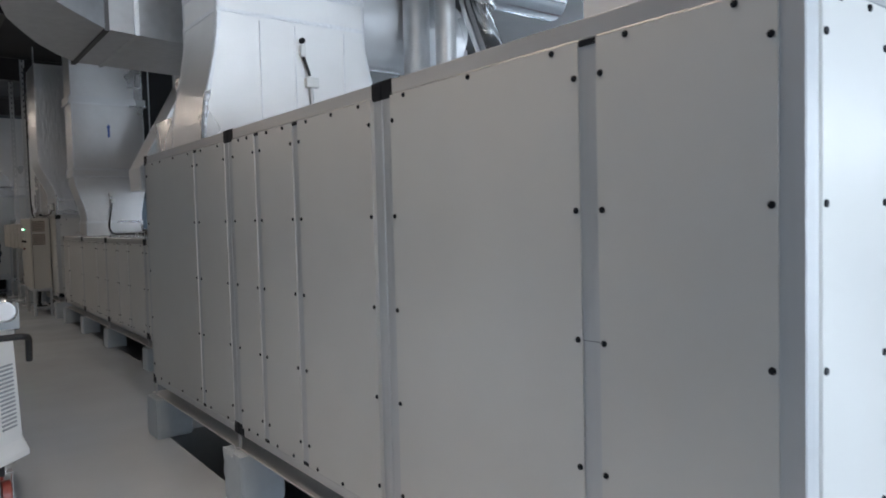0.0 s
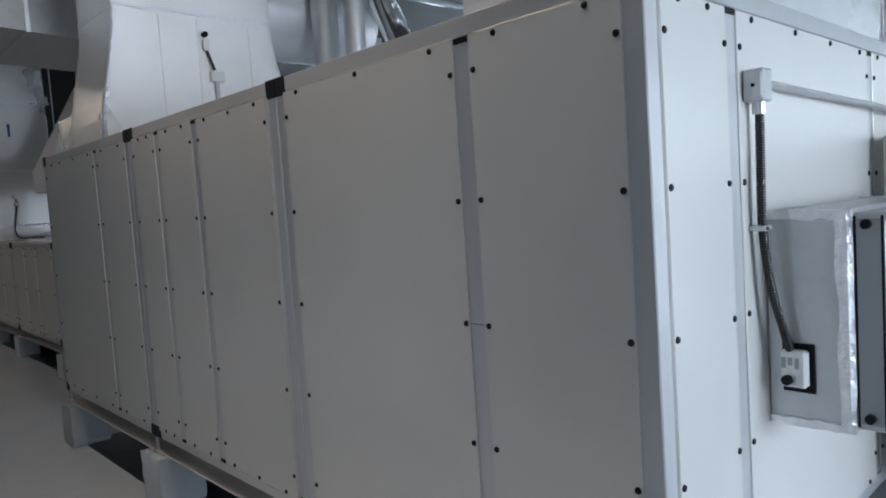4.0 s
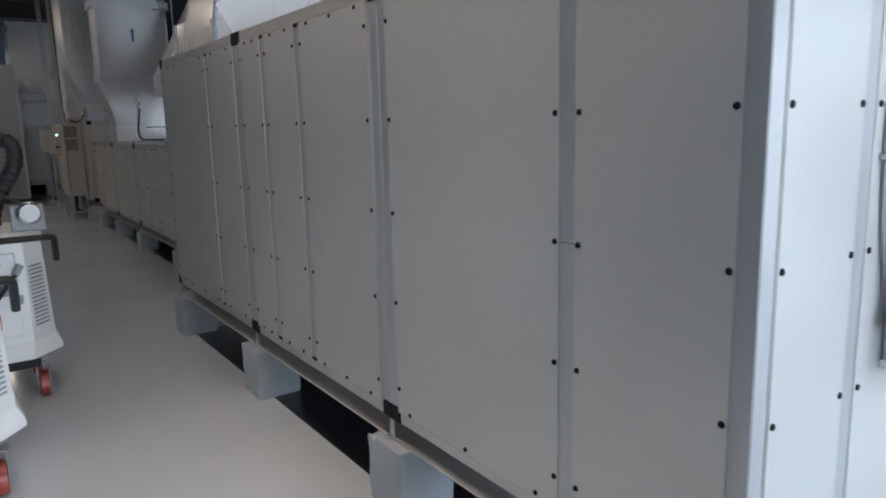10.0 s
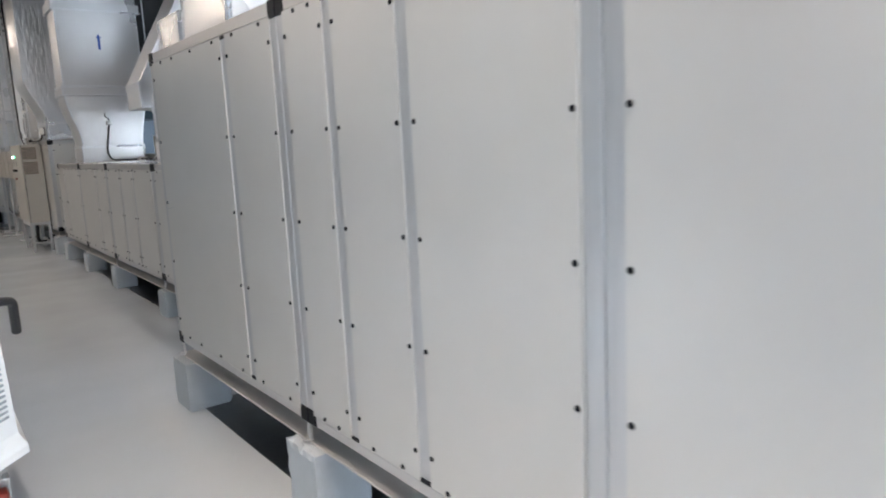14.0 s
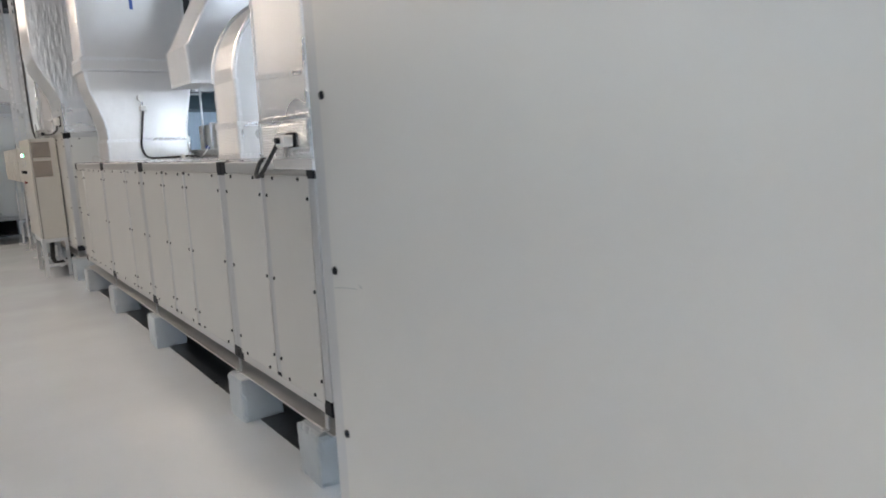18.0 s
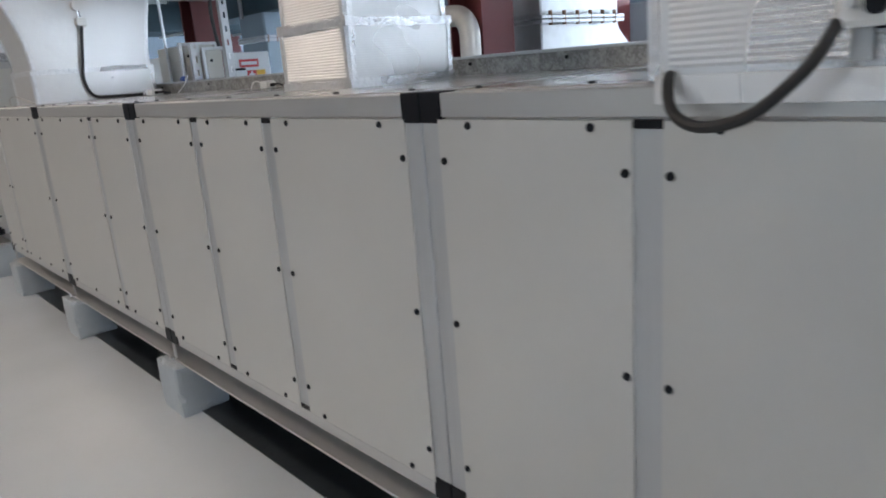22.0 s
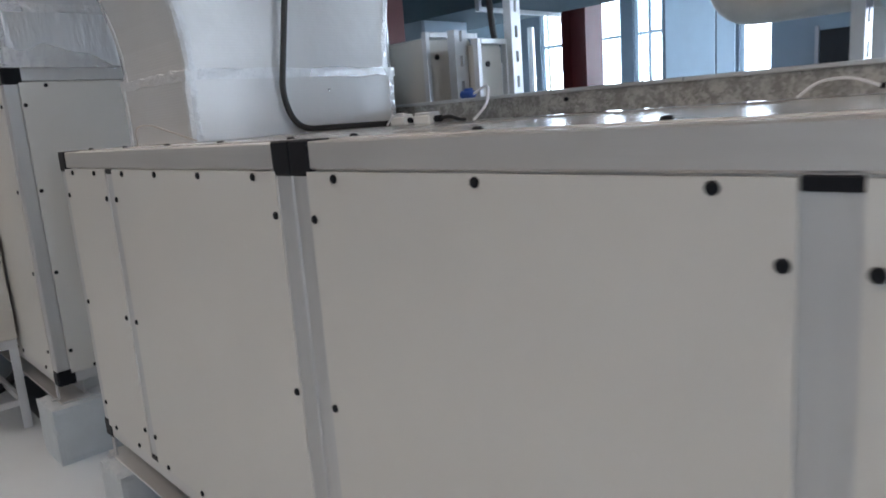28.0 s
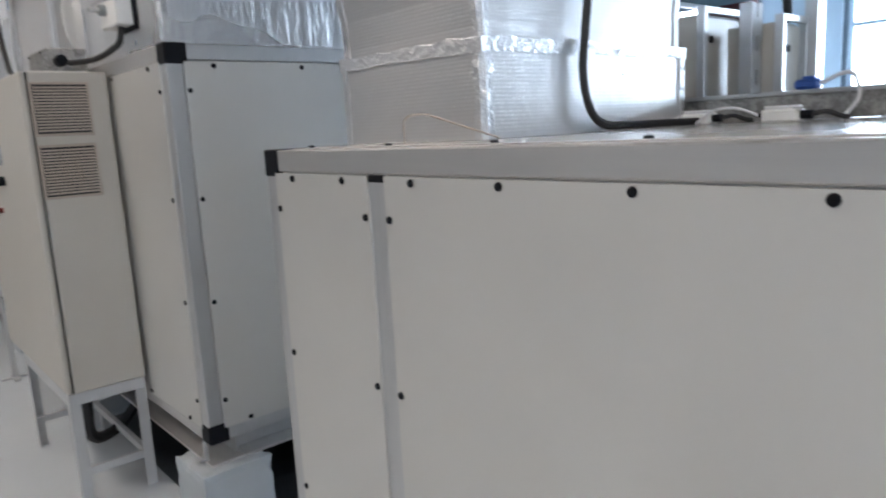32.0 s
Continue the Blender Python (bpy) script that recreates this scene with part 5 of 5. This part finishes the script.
_cart = cart()
_cart.matrix_basis = pose(0.465, 4.22, 0, 0, 0, 0)
copy_thing(_cart, pose(0.20, 3.05, 0, 0, 0, 3))


# ---- the end of the aisle ----
ahu("off-white unit across the end of the aisle", 1.45, 4.2, 19.75, 21.9, 0.35, 2.3, (), (20.8,), (2.6,), (2.1, 1.7, 1.3, 0.9, 0.5))
for _x in (1.30, 1.855, 3.4):
    plinth(_x, 19.68, 0.3, 0.19)
# added black wall keeps the gap under the end unit dark
tagged(part("plinth_wall", B(1.5, 4.1, 20.25, 20.5, -0.002, 0.266, bev=0.012), LIGHT_STOP, None), "long black wall added to block light under the back of a unit", "plinth", "plinth walls")
# the end unit's shade, painted as a strip on the floor
structure("floor_strip", B(1.49, 4.1, 19.74, 20.24, -0.01, 0.003), UNDERSHADE, "dark strip painted as the shade under a unit", "floor")
_r = [(1.38, 2.5, 19.8, 21.2, 2.304), (1.38, 2.5, 19.8, 21.2, 2.5), (1.42, 2.46, 19.85, 21.1, 2.52), (1.42, 2.46, 19.85, 21.1, CEIL - 0.44)]
duct((1.95, 20.4, 2.3), "grey foil-wrapped duct with a pale collar", _r, FOIL, (0, 1), [(1.38, 2.5, 19.8, 21.2, 2.47, 2.5)], 61)
_c = thing("tall_enclosure", (0.4, 18.4, 0), "tall plain grey steel enclosure with a small grille", "enclosure")
part("body", B(-0.72, 1.38, 18.0, 19.4, 0.08, 3.0, bev=0.01), GREYBOX, _c)
part("skid", B(-0.70, 1.36, 18.02, 19.38, 0, 0.08), DARK, _c)
part("corner_trim", B(1.335, 1.384, 17.996, 18.0, 0.1, 2.98, bev=0.001), STEELLEG, _c, "pale corner trim")
louvre(_c, 0.38, 0.66, 18.0, 2.55, 2.75, 6)
part("lamp", T([(1.03, 17.998, 2.7), (1.03, 17.985, 2.7)], 0.02, 10), RED, _c, "red lamp", smooth=True)
part("door_seam", B(0.78, 0.785, 17.996, 18.001, 0.1, 2.95), DARK, _c)

# ---- galvanised trunking behind the low unit ----
_t = thing("cable_trunking", (3.12, 9.5, 1.34), "spangled galvanised cable trunking with a lid", "trunking")
part("side", B(3.075, 3.225, 7.2, 12.35, 1.353, 1.419), SPANGLE, _t)
for _a, _b in ((7.2, 8.8), (8.804, 10.6), (10.604, 12.35)):
    part("lid", B(3.065, 3.235, _a, _b, 1.419, 1.431, bev=0.002), GALV, _t)
for _y in (7.4, 8.0, 8.5, 9.7, 11.0, 11.8):
    part("screw", T([(3.076, _y, 1.398), (3.068, _y, 1.398)], 0.007, 8), BLACK, _t)


def sensor_box(x, y, label):
    s = thing("sensor_box", (x, y, 1.34), label, "sensor", "roof sensor boxes")
    part("housing", B(x - 0.03, x + 0.03, y - 0.042, y + 0.042, 1.352, 1.383, bev=0.005), WHITEPL, s)
    part("cover", B(x - 0.026, x + 0.026, y - 0.036, y + 0.036, 1.383, 1.392, bev=0.003), PAPER, s)
    part("gland", T([(x, y - 0.042, 1.368), (x, y - 0.068, 1.368)], 0.011, 10), BLACK, s, smooth=True)
    part("lead", T(bend([(x, y - 0.066, 1.368), (x + 0.012, y - 0.095, 1.375), (x + 0.03, y - 0.12, 1.36), (x + 0.055, y - 0.125, 1.359)], 6, 0.03), 0.006, 8), RUBBER, s, "black lead", smooth=True)
    part("nipple", T([(x, y + 0.042, 1.37), (x, y + 0.058, 1.37)], 0.006, 8), BLACK, s, smooth=True)
    part("tube", T(bend([(x, y + 0.058, 1.37), (x + 0.005, y + 0.12, 1.395), (x + 0.012, y + 0.19, 1.39), (x + 0.016, y + 0.235, 1.356)], 6, 0.06), 0.0035, 8), PAPER, s, "clear plastic tube", smooth=True)
    return s


sensor_box(2.985, 11.70, "white pressure sensor with black gland on the unit roof")
sensor_box(2.85, 11.41, "white pressure sensor with a looped plastic tube on the unit roof")
sensor_box(2.985, 10.05, "white pressure sensor with a looped plastic tube on the unit roof")
_s = thing("blue_valve", (3.1, 11.45, 1.431), "small blue valve with white tube on the trunking", "valve")
part("valve_body", B(3.08, 3.115, 11.42, 11.485, 1.4315, 1.458, bev=0.008), BLUE, _s)
part("lever", B(3.085, 3.11, 11.435, 11.465, 1.458, 1.466, bev=0.003), BLUE, _s)
part("tube", T(bend([(3.095, 11.42, 1.445), (3.09, 11.34, 1.478), (3.03, 11.30, 1.40), (2.99, 11.33, 1.354)], 6, 0.06), 0.005, 8), PAPER, _s, "white plastic tube", smooth=True)
_s = thing("drain_hook", (2.06, 11.82, 1.34), "thin clear tube standing on the unit roof", "tube")
part("tube", T(bend([(2.06, 11.88, 1.352), (2.06, 11.88, 1.41), (2.09, 11.85, 1.416), (2.17, 11.70, 1.356)], 6, 0.03), 0.0022, 8), SLAT, _s, smooth=True)


# ---- plant beyond the low unit ----
def pipe_run(name, pts, r, label, flanges=(), category="pipe", material=PIPE):
    p = thing(name, pts[0], label, category, "metal-clad pipes")
    part("cladding", T(bend(pts, 8, r * 2.2), r, 18), material, p, smooth=True)
    for a, b in flanges:
        part("band", T([a, b], r * 1.12, 18), GALV, p, smooth=True)
    return p


_p = pipe_run("clad_pipe", [(3.76, 10.81, 4.6), (3.76, 10.81, 1.66), (3.76, 9.17, 1.66), (3.76, 9.17, 0)], 0.058, "weathered metal-clad pipe with elbows and rusty stubs", [((3.76, 10.31, 1.66), (3.76, 10.25, 1.66)), ((3.76, 9.43, 1.66), (3.76, 9.38, 1.66))], material=CLADDING)
for _y in (10.08, 9.65, 9.5):
    _h = 1.738 if _y == 10.08 else 1.845
    part("stub", T([(3.76, _y, 1.69), (3.76, _y, _h - 0.035), (3.76, _y, _h - 0.032), (3.76, _y, _h)], [0.034, 0.034, 0.042, 0.042], 12), RUST if _y == 10.08 else PIPE, _p, "rusty pipe stub", smooth=True)
strut(3.665, 10.325, 0, 3.2, "galvanised pipe support post", 0.07, 0.04)
strut(3.87, 10.325, 0, 3.2, "galvanised pipe support post", 0.04, 0.04)
strut(3.655, 9.345, 0, 3.2, "galvanised pipe support post", 0.05, 0.04)
strut(3.33, 11.70, 0, 1.71, "galvanised post standing between the beige boxes", 0.07)
strut(3.56, 11.6, 0, 4.55, "perforated galvanised cable tray standing upright", 0.06)
for _x, _z, _t in ((8.58, 1.95, 2.45), (8.91, 1.53, 2.45)):
    _p = pipe_run("clad_pipe", [(6.9, 15.84, _z), (_x, 15.84, _z), (_x, 15.84, _t)], 0.045, "thin metal-clad pipe with a hand valve and uprights")
    for _u in (7.7, 8.3):
        part("upright", T([(_u, 15.84, _z), (_u, 15.84, _z - 0.4)], 0.02, 8), PIPE, _p, smooth=True)
    part("stem", T([(7.76, 15.84, _z), (7.76, 15.84, _z + 0.12)], 0.012, 8), GALV, _p, smooth=True)
    part("valve", T([(7.76, 15.84, _z + 0.12), (7.76, 15.84, _z + 0.14)], 0.06, 14), BLACK, _p, "black valve wheel", smooth=True)
_d = duct((5.52, 14.3, 0), "blue-grey duct riser with a bolted flange and swept foot", [(5.25, 5.9, 14.0, 14.6, 0.0), (5.25, 5.9, 14.0, 14.6, 1.2)] + ease((5.25, 5.9, 14.0, 14.6, 1.25), (5.25, 5.78, 14.0, 14.6, 1.8), 6) + [(5.25, 5.78, 14.0, 14.6, 2.149)], BLUEGREY, (), [], 75)
for _z in (1.825, 1.862):
    part("flange", B(5.22, 5.81, 13.97, 14.63, _z, _z + 0.03, bev=0.003), GALV, _d, "bright flange")
for _k in range(5):
    part("bolt", T([(5.27 + 0.12 * _k, 13.975, 1.815), (5.27 + 0.12 * _k, 13.975, 1.90)], 0.01, 6), RUST, _d)
_p = thing("hanging_cable", (3.507, 11.69, 1.5), "thick black cable hanging beside a perforated tray", "cable")
part("cable", T(bend([(3.535, 11.685, CEIL), (3.53, 11.685, 2.15), (3.492, 11.69, 1.95), (3.515, 11.69, 1.72), (3.53, 11.69, 1.66)], 8, 0.12), 0.014, 10), RUBBER, _p, smooth=True)
_p = thing("thin_conduit", (3.272, 12.1, 0), "thin upright galvanised conduit behind the unit", "conduit")
part("conduit", T([(3.272, 12.1, 0.0), (3.272, 12.1, CEIL)], 0.011, 10), GALV, _p, smooth=True)


def over_duct(x0, x1, y0, y1, z0, z1, label, material=GALV):
    d = thing("overhead_duct", ((x0 + x1) / 2, (y0 + y1) / 2, z0), label, "duct", "overhead ducts")
    part("duct_body", B(x0, x1, y0, y1, z0, z1, bev=0.006), material, d)
    n = int(max(x1 - x0, y1 - y0) / 1.2)
    for k in range(1, n + 1):
        if x1 - x0 > y1 - y0:
            x = x0 + (x1 - x0) * k / (n + 1)
            part("flange", B(x - 0.02, x + 0.02, y0 - 0.03, y1 + 0.03, z0 - 0.03, z1 + 0.03), GALV, d)
        else:
            y = y0 + (y1 - y0) * k / (n + 1)
            part("flange", B(x0 - 0.03, x1 + 0.03, y - 0.02, y + 0.02, z0 - 0.03, z1 + 0.03), GALV, d)
    for k in (0.2, 0.8):
        x, y = x0 + (x1 - x0) * k, y0 + (y1 - y0) * k
        part("hanger", T([(x, y, z1), (x, y, CEIL)], 0.008, 6), GALV, d)
    return d


over_duct(5.25, 6.2, 10.0, 15.6, 2.15, 2.75, "long rectangular blue-grey duct overhead", DUCTPAINT)
over_duct(4.0, 8.6, 15.9, 16.8, 2.1, 2.7, "rectangular blue-grey duct overhead", DUCTPAINT)
over_duct(7.2, 9.6, 4.2, 5.0, 2.5, 3.1, "rectangular galvanised duct overhead")
# the last one is made black to stand in for a dark void
over_duct(3.1, 4.4, 12.5, 18.0, 2.35, 4.1, "wide black box added overhead to darken the gap between ducts", RUBBER)
_r = ease((3.3, 3.9, 11.9, 12.5, 2.1), (3.3, 3.9, 11.9, 13.1, 2.9), 6)
duct((3.6, 12.2, 2.1), "foil-wrapped slanted drop duct", _r, FOIL, (0, 1), [], 71)
_d = duct((8.6, 11.6, 0), "wide blue-grey duct riser with a dark window panel", [(8.0, 8.9, 10.6, 12.33, 0.0), (8.0, 8.9, 10.6, 12.33, 2.5), (8.0, 8.9, 10.6, 12.6, CEIL - 0.44)], BLUEGREY, (), [], 73)
part("dark_panel", B(7.985, 8.0, 11.38, 11.9, 0.9, 1.86, bev=0.004), DARK, _d, "dark window panel")
part("panel_frame", B(7.98, 7.998, 11.34, 11.37, 0.88, 1.9), GALV, _d)
part("panel_frame", B(7.98, 7.998, 11.91, 11.94, 0.88, 1.9), GALV, _d)

# galvanised drop duct with a bolted flange and a swept foot
_d = thing("drop_duct", (4.65, 9.4, 0), "galvanised drop duct with bolted flange and swept foot", "duct")
part("upper_duct", loft(bmesh.new(), [(4.24, 5.02, 9.06, 9.7, 1.64), (4.24, 5.02, 9.06, 9.7, CEIL)], 0.008), GALV, _d)
part("flange", B(4.21, 5.05, 9.03, 9.73, 1.615, 1.635, bev=0.002), GALV, _d)
part("flange", B(4.21, 5.05, 9.03, 9.73, 1.59, 1.61, bev=0.002), GALV, _d)
part("swept_foot", loft(bmesh.new(), ease((4.24, 5.32, 9.06, 9.7, 1.30), (4.24, 5.02, 9.06, 9.7, 1.59), 6), 0.008), GALV, _d, smooth=True)
part("stand", loft(bmesh.new(), [(4.3, 5.25, 9.12, 9.64, 0.0), (4.3, 5.25, 9.12, 9.64, 1.30)], 0.008), GALV, _d)
for _k in range(6):
    part("bolt", T([(4.3 + 0.13 * _k, 9.04, 1.58), (4.3 + 0.13 * _k, 9.04, 1.66)], 0.012, 6), RUST, _d)
_d = thing("white_pipe", (4.37, 9.85, 0), "white insulated upright pipe", "pipe")
part("cladding", T([(4.4, 9.85, 0), (4.4, 9.85, 4.6)], 0.095, 18), WHITE, _d, smooth=True)
_d = thing("condensing_unit", (6.0, 9.3, 0), "grey condensing unit with a dark round fan", "machine")
part("body", B(5.74, 6.3, 9.1, 9.5, 0.8, 1.74, bev=0.01), GREYBOX, _d)
part("fan_ring", T([(6.02, 9.1, 1.50), (6.02, 9.08, 1.50)], [0.2, 0.19], 24), BLACK, _d, smooth=True)
for _x in (5.78, 6.2):
    part("leg", B(_x, _x + 0.05, 9.15, 9.45, 0, 0.8), STEELLEG, _d)
strut(6.7, 9.06, 0, 4.5, "thin white painted post", 0.06)
_d = thing("control_box", (4.9, 10.3, 0), "black-fronted control box with a red label", "control box")
part("body", B(4.93, 5.25, 10.25, 10.5, 0.9, 1.68, bev=0.006), WHITE, _d)
part("black_front", B(4.94, 5.08, 10.242, 10.25, 0.95, 1.66), BLACK, _d)
part("red_label", B(5.12, 5.17, 10.246, 10.25, 1.56, 1.60), RED, _d)
part("leg", B(4.95, 5.22, 10.3, 10.45, 0, 0.9), STEELLEG, _d)


def white_unit(x, y, w=1.1):
    """A white packaged unit with a red badge, seen on its south face."""
    u = thing("packaged_unit", (x + 0.5, y + 0.4, 0), "white packaged unit with a red badge and warning stickers", "machine", "white packaged units")
    for k in (0.05, 0.65):
        part("skid", B(x - 0.05, x + 1.25, y + k, y + k + 0.08, 0.14, 0.26), BEAM, u, "black steel skid")
    for k in (0.1, 1.0):
        part("foot", B(x + k, x + k + 0.18, y + 0.02, y + 0.78, 0, 0.14, bev=0.006), PLINTH, u, "concrete foot")
    part("body", B(x, x + 1.1, y + 0.012, y + 0.8, 0.26, 2.0, bev=0.008), WHITE, u)
    for a, b, c, d in ((0.01, 0.3, 0.28, 1.98), (0.31, 1.09, 0.80, 1.98), (0.31, 1.09, 0.28, 0.70)):
        part("door", B(x + a, x + b, y, y + 0.014, c, d, bev=0.004), WHITE, u, "white access door")
    part("grey_strip", B(x + 0.31, x + 1.09, y + 0.006, y + 0.013, 0.715, 0.785), GREYBOX, u)
    part("badge", B(x + 0.72, x + 0.95, y - 0.004, y + 0.001, 1.81, 1.91), RED, u, "red badge")
    part("badge_bar", B(x + 0.74, x + 0.93, y - 0.006, y - 0.0035, 1.84, 1.88), PAPER, u)
    part("cross_sticker", B(x + 0.80, x + 0.91, y - 0.004, y + 0.001, 1.67, 1.77), RED, u, "red sticker with white cross")
    part("cross", prism([(x + a, 1.72 + b) for a, b in ((0.82, -0.01), (0.845, -0.01), (0.845, -0.035), (0.865, -0.035), (0.865, -0.01), (0.89, -0.01), (0.89, 0.01), (0.865, 0.01), (0.865, 0.035), (0.845, 0.035), (0.845, 0.01), (0.82, 0.01))], "y", y - 0.0065, y - 0.0035), PAPER, u)
    part("warning_sticker", B(x + 0.915, x + 1.02, y - 0.004, y + 0.001, 1.67, 1.77), YELLOW, u, "yellow sticker")
    part("label", B(x + 0.74, x + 0.79, y - 0.004, y + 0.001, 1.34, 1.43), RED, u)
    part("dial", T([(x + 0.66, y, 1.38), (x + 0.66, y - 0.03, 1.38)], 0.11, 20), GREYBOX, u, smooth=True)
    for a, c in ((0.45, 1.79), (0.64, 1.79), (0.70, 0.975)):
        part("handle", B(x + a - 0.015, x + a + 0.13, y - 0.045, y - 0.001, c - 0.015, c + 0.015, bev=0.008), BLACK, u, "black door handle")
    for k in range(2):
        part("slot", B(x + 0.62, x + 0.78, y - 0.002, y + 0.002, 0.36 + 0.05 * k, 0.385 + 0.05 * k), DARK, u)
    for ob in u.children:
        ob.data.transform(Matrix.Diagonal((1, 1, 0.85, 1)))
    return u


white_unit(4.17, 7.40)
white_unit(3.95, 13.62)
_d = duct((5.9, 7.8, 1.0), "silver foil-wrapped duct beside the packaged unit", [(5.62, 6.3, 7.5, 8.2, 0.95), (5.62, 6.3, 7.5, 8.2, 3.8)], FOIL, (0, 1), [], 81)
_s = thing("green_fan", (5.9, 7.6, 0), "green-framed centrifugal fan on a black skid", "fan")
part("scroll", T([(5.62, 7.45, 0.62), (5.62, 7.9, 0.62)], 0.34, 28), GALV, _s, smooth=True)
for _x in (5.5, 6.1):
    part("stand", B(_x, _x + 0.05, 7.35, 7.42, 0.15, 0.6), GREEN, _s, "green steel stand")
part("skid", B(5.3, 6.3, 7.3, 8.1, 0.06, 0.15), BEAM, _s)
for _x in (5.4, 6.0):
    part("foot", B(_x, _x + 0.2, 7.35, 8.0, 0, 0.06), PLINTH, _s)
_p = pipe_run("drain_pipe", [(3.75, 9.05, 0.1), (3.75, 5.75, 0.1), (3.75, 5.6, 0.0)], 0.036, "galvanised drain pipe on the floor with brackets")
for _y in (6.62, 8.2):
    part("bracket", T([(3.75, _y - 0.02, 0.1), (3.75, _y + 0.02, 0.1)], 0.048, 14), GALV, _p, "pipe clamp", smooth=True)
    part("foot", B(3.66, 3.84, _y - 0.05, _y + 0.05, 0, 0.03, bev=0.004), GALV, _p)
    part("foot_web", B(3.73, 3.77, _y - 0.012, _y + 0.012, 0.03, 0.06), GALV, _p)


def beige_box(x0, x1, y0, y1, z0, z1):
    b = thing("equipment_box", ((x0 + x1) / 2, (y0 + y1) / 2, z0), "beige steel equipment box on a stand", "equipment box", "beige equipment boxes")
    part("body", B(x0, x1, y0, y1, z0, z1, bev=0.006), BEIGE, b)
    part("door", B(x0 + 0.01, x1 - 0.01, y0 - 0.012, y0, z0 + 0.01, z1 - 0.01, bev=0.003), BEIGE, b)
    for x in (x0 + 0.03, x1 - 0.07):
        part("leg", B(x, x + 0.04, y0 + 0.05, y0 + 0.09, 0, z0), STEELLEG, b)
        part("leg", B(x, x + 0.04, y1 - 0.09, y1 - 0.05, 0, z0), STEELLEG, b)
    for x in (x0 - 0.022, x1):
        part("frame_bar", B(x, x + 0.022, y0 - 0.03, y0 - 0.002, 0, z1 + 0.02, bev=0.002), GALV, b, "galvanised angle bar")
    part("frame_bar", B(x0 + 0.0005, x1 - 0.0005, y0 - 0.03, y0 - 0.013, z1 - 0.002, z1 + 0.02, bev=0.002), GALV, b, "galvanised angle bar")
    part("lock", T([(x0 + 0.05, y0 - 0.012, z1 - 0.08), (x0 + 0.05, y0 - 0.018, z1 - 0.08)], 0.012, 10), BLACK, b)


beige_box(3.29, 3.56, 11.87, 12.33, 0.5, 1.70)
beige_box(3.375, 3.525, 11.66, 11.82, 0.5, 1.65)

# pipes and drum behind the tall unit
pipe_run("clad_pipe", [(3.78, 5.2, 0), (3.78, 5.2, 4.4)], 0.12, "upright silver metal-clad pipe behind the tall unit")
pipe_run("clad_pipe", [(3.78, 4.77, 0), (3.78, 4.77, 4.4)], 0.09, "upright silver metal-clad pipe behind the tall unit")
pipe_run("clad_pipe", [(3.95, 3.4, 0), (3.95, 3.6, 1.3), (3.95, 4.62, 3.35), (3.95, 4.7, 4.6)], 0.12, "shiny slanted metal-clad pipe behind the tall unit", material=CHROME)
pipe_run("clad_pipe", [(3.62, 4.28, 4.6), (3.62, 4.28, 3.36), (4.6, 4.28, 3.36)], 0.17, "wide shiny metal-clad elbow behind the tall unit", material=CHROME)
for _y in (2.98, 2.8):
    pipe_run("clad_pipe", [(3.7, _y, 0), (3.7, _y, 4.4)], 0.035, "thin upright metal-clad pipe behind the tall unit")
_s = thing("round_duct", (3.4, 5.4, 2.7), "wide round foil-wrapped duct end", "duct")
part("drum", T([(3.1, 5.75, 3.35), (4.3, 5.75, 3.35)], 0.42, 32), FOIL, _s, smooth=True)
part("cone", T([(4.3, 5.75, 3.35), (4.6, 5.75, 3.35)], [0.42, 0.3], 32), FOIL, _s, smooth=True)
part("hanger", T([(3.7, 5.75, 3.7), (3.7, 5.75, CEIL)], 0.01, 8), GALV, _s)

# pump set beyond the grey-green cabinet
_s = thing("pump_set", (4.6, 0.9, 0), "silver pump set with grey motor and pipes on a frame", "pump")
for _x in (4.2, 5.4):
    for _y in (0.3, 1.2):
        part("frame_post", B(_x, _x + 0.06, _y, _y + 0.06, 0, 2.7), STEELLEG, _s)
part("deck", B(4.15, 5.5, 0.25, 1.3, 1.72, 1.78), STEELLEG, _s)
part("volute", T([(4.45, 0.55, 2.0), (4.45, 0.95, 2.0)], 0.24, 24), GALV, _s, "silver pump casing", smooth=True)
part("motor", T([(4.8, 0.75, 2.05), (5.3, 0.75, 2.05)], 0.17, 24), GREYBOX, _s, "grey motor", smooth=True)
part("actuator_head", T([(4.55, 0.5, 2.55), (4.55, 0.9, 2.55)], 0.08, 16), BLACK, _s, smooth=True)
part("riser", T([(4.45, 0.75, 2.2), (4.45, 0.75, 3.6)], 0.05, 14), GALV, _s, smooth=True)
strut(3.66, 0.72, 0, 2.25, "galvanised channel upright behind the cabinet", 0.12, 0.08)

# small marks on the casings
_m = thing("scuff_mark", (1.379, 1.155, 1.16), "thin dark scratch across a frame post", "mark")
part("scratch", B(1.3863, 1.3872, 1.126, 1.184, 1.1706, 1.1720), DARK, _m)
_m = thing("scuff_mark", (1.381, 5.13, 1.14), "thin dark scratch on the last panel of the tall unit", "mark")
part("scratch", T([(1.3815, 5.188, 1.136), (1.3815, 5.14, 1.143), (1.3815, 5.095, 1.147)], 0.0007, 6), GREYBOX, _m)
part("nick", T([(1.3815, 5.084, 1.156), (1.3815, 5.078, 1.150)], 0.0011, 6), GREYBOX, _m)
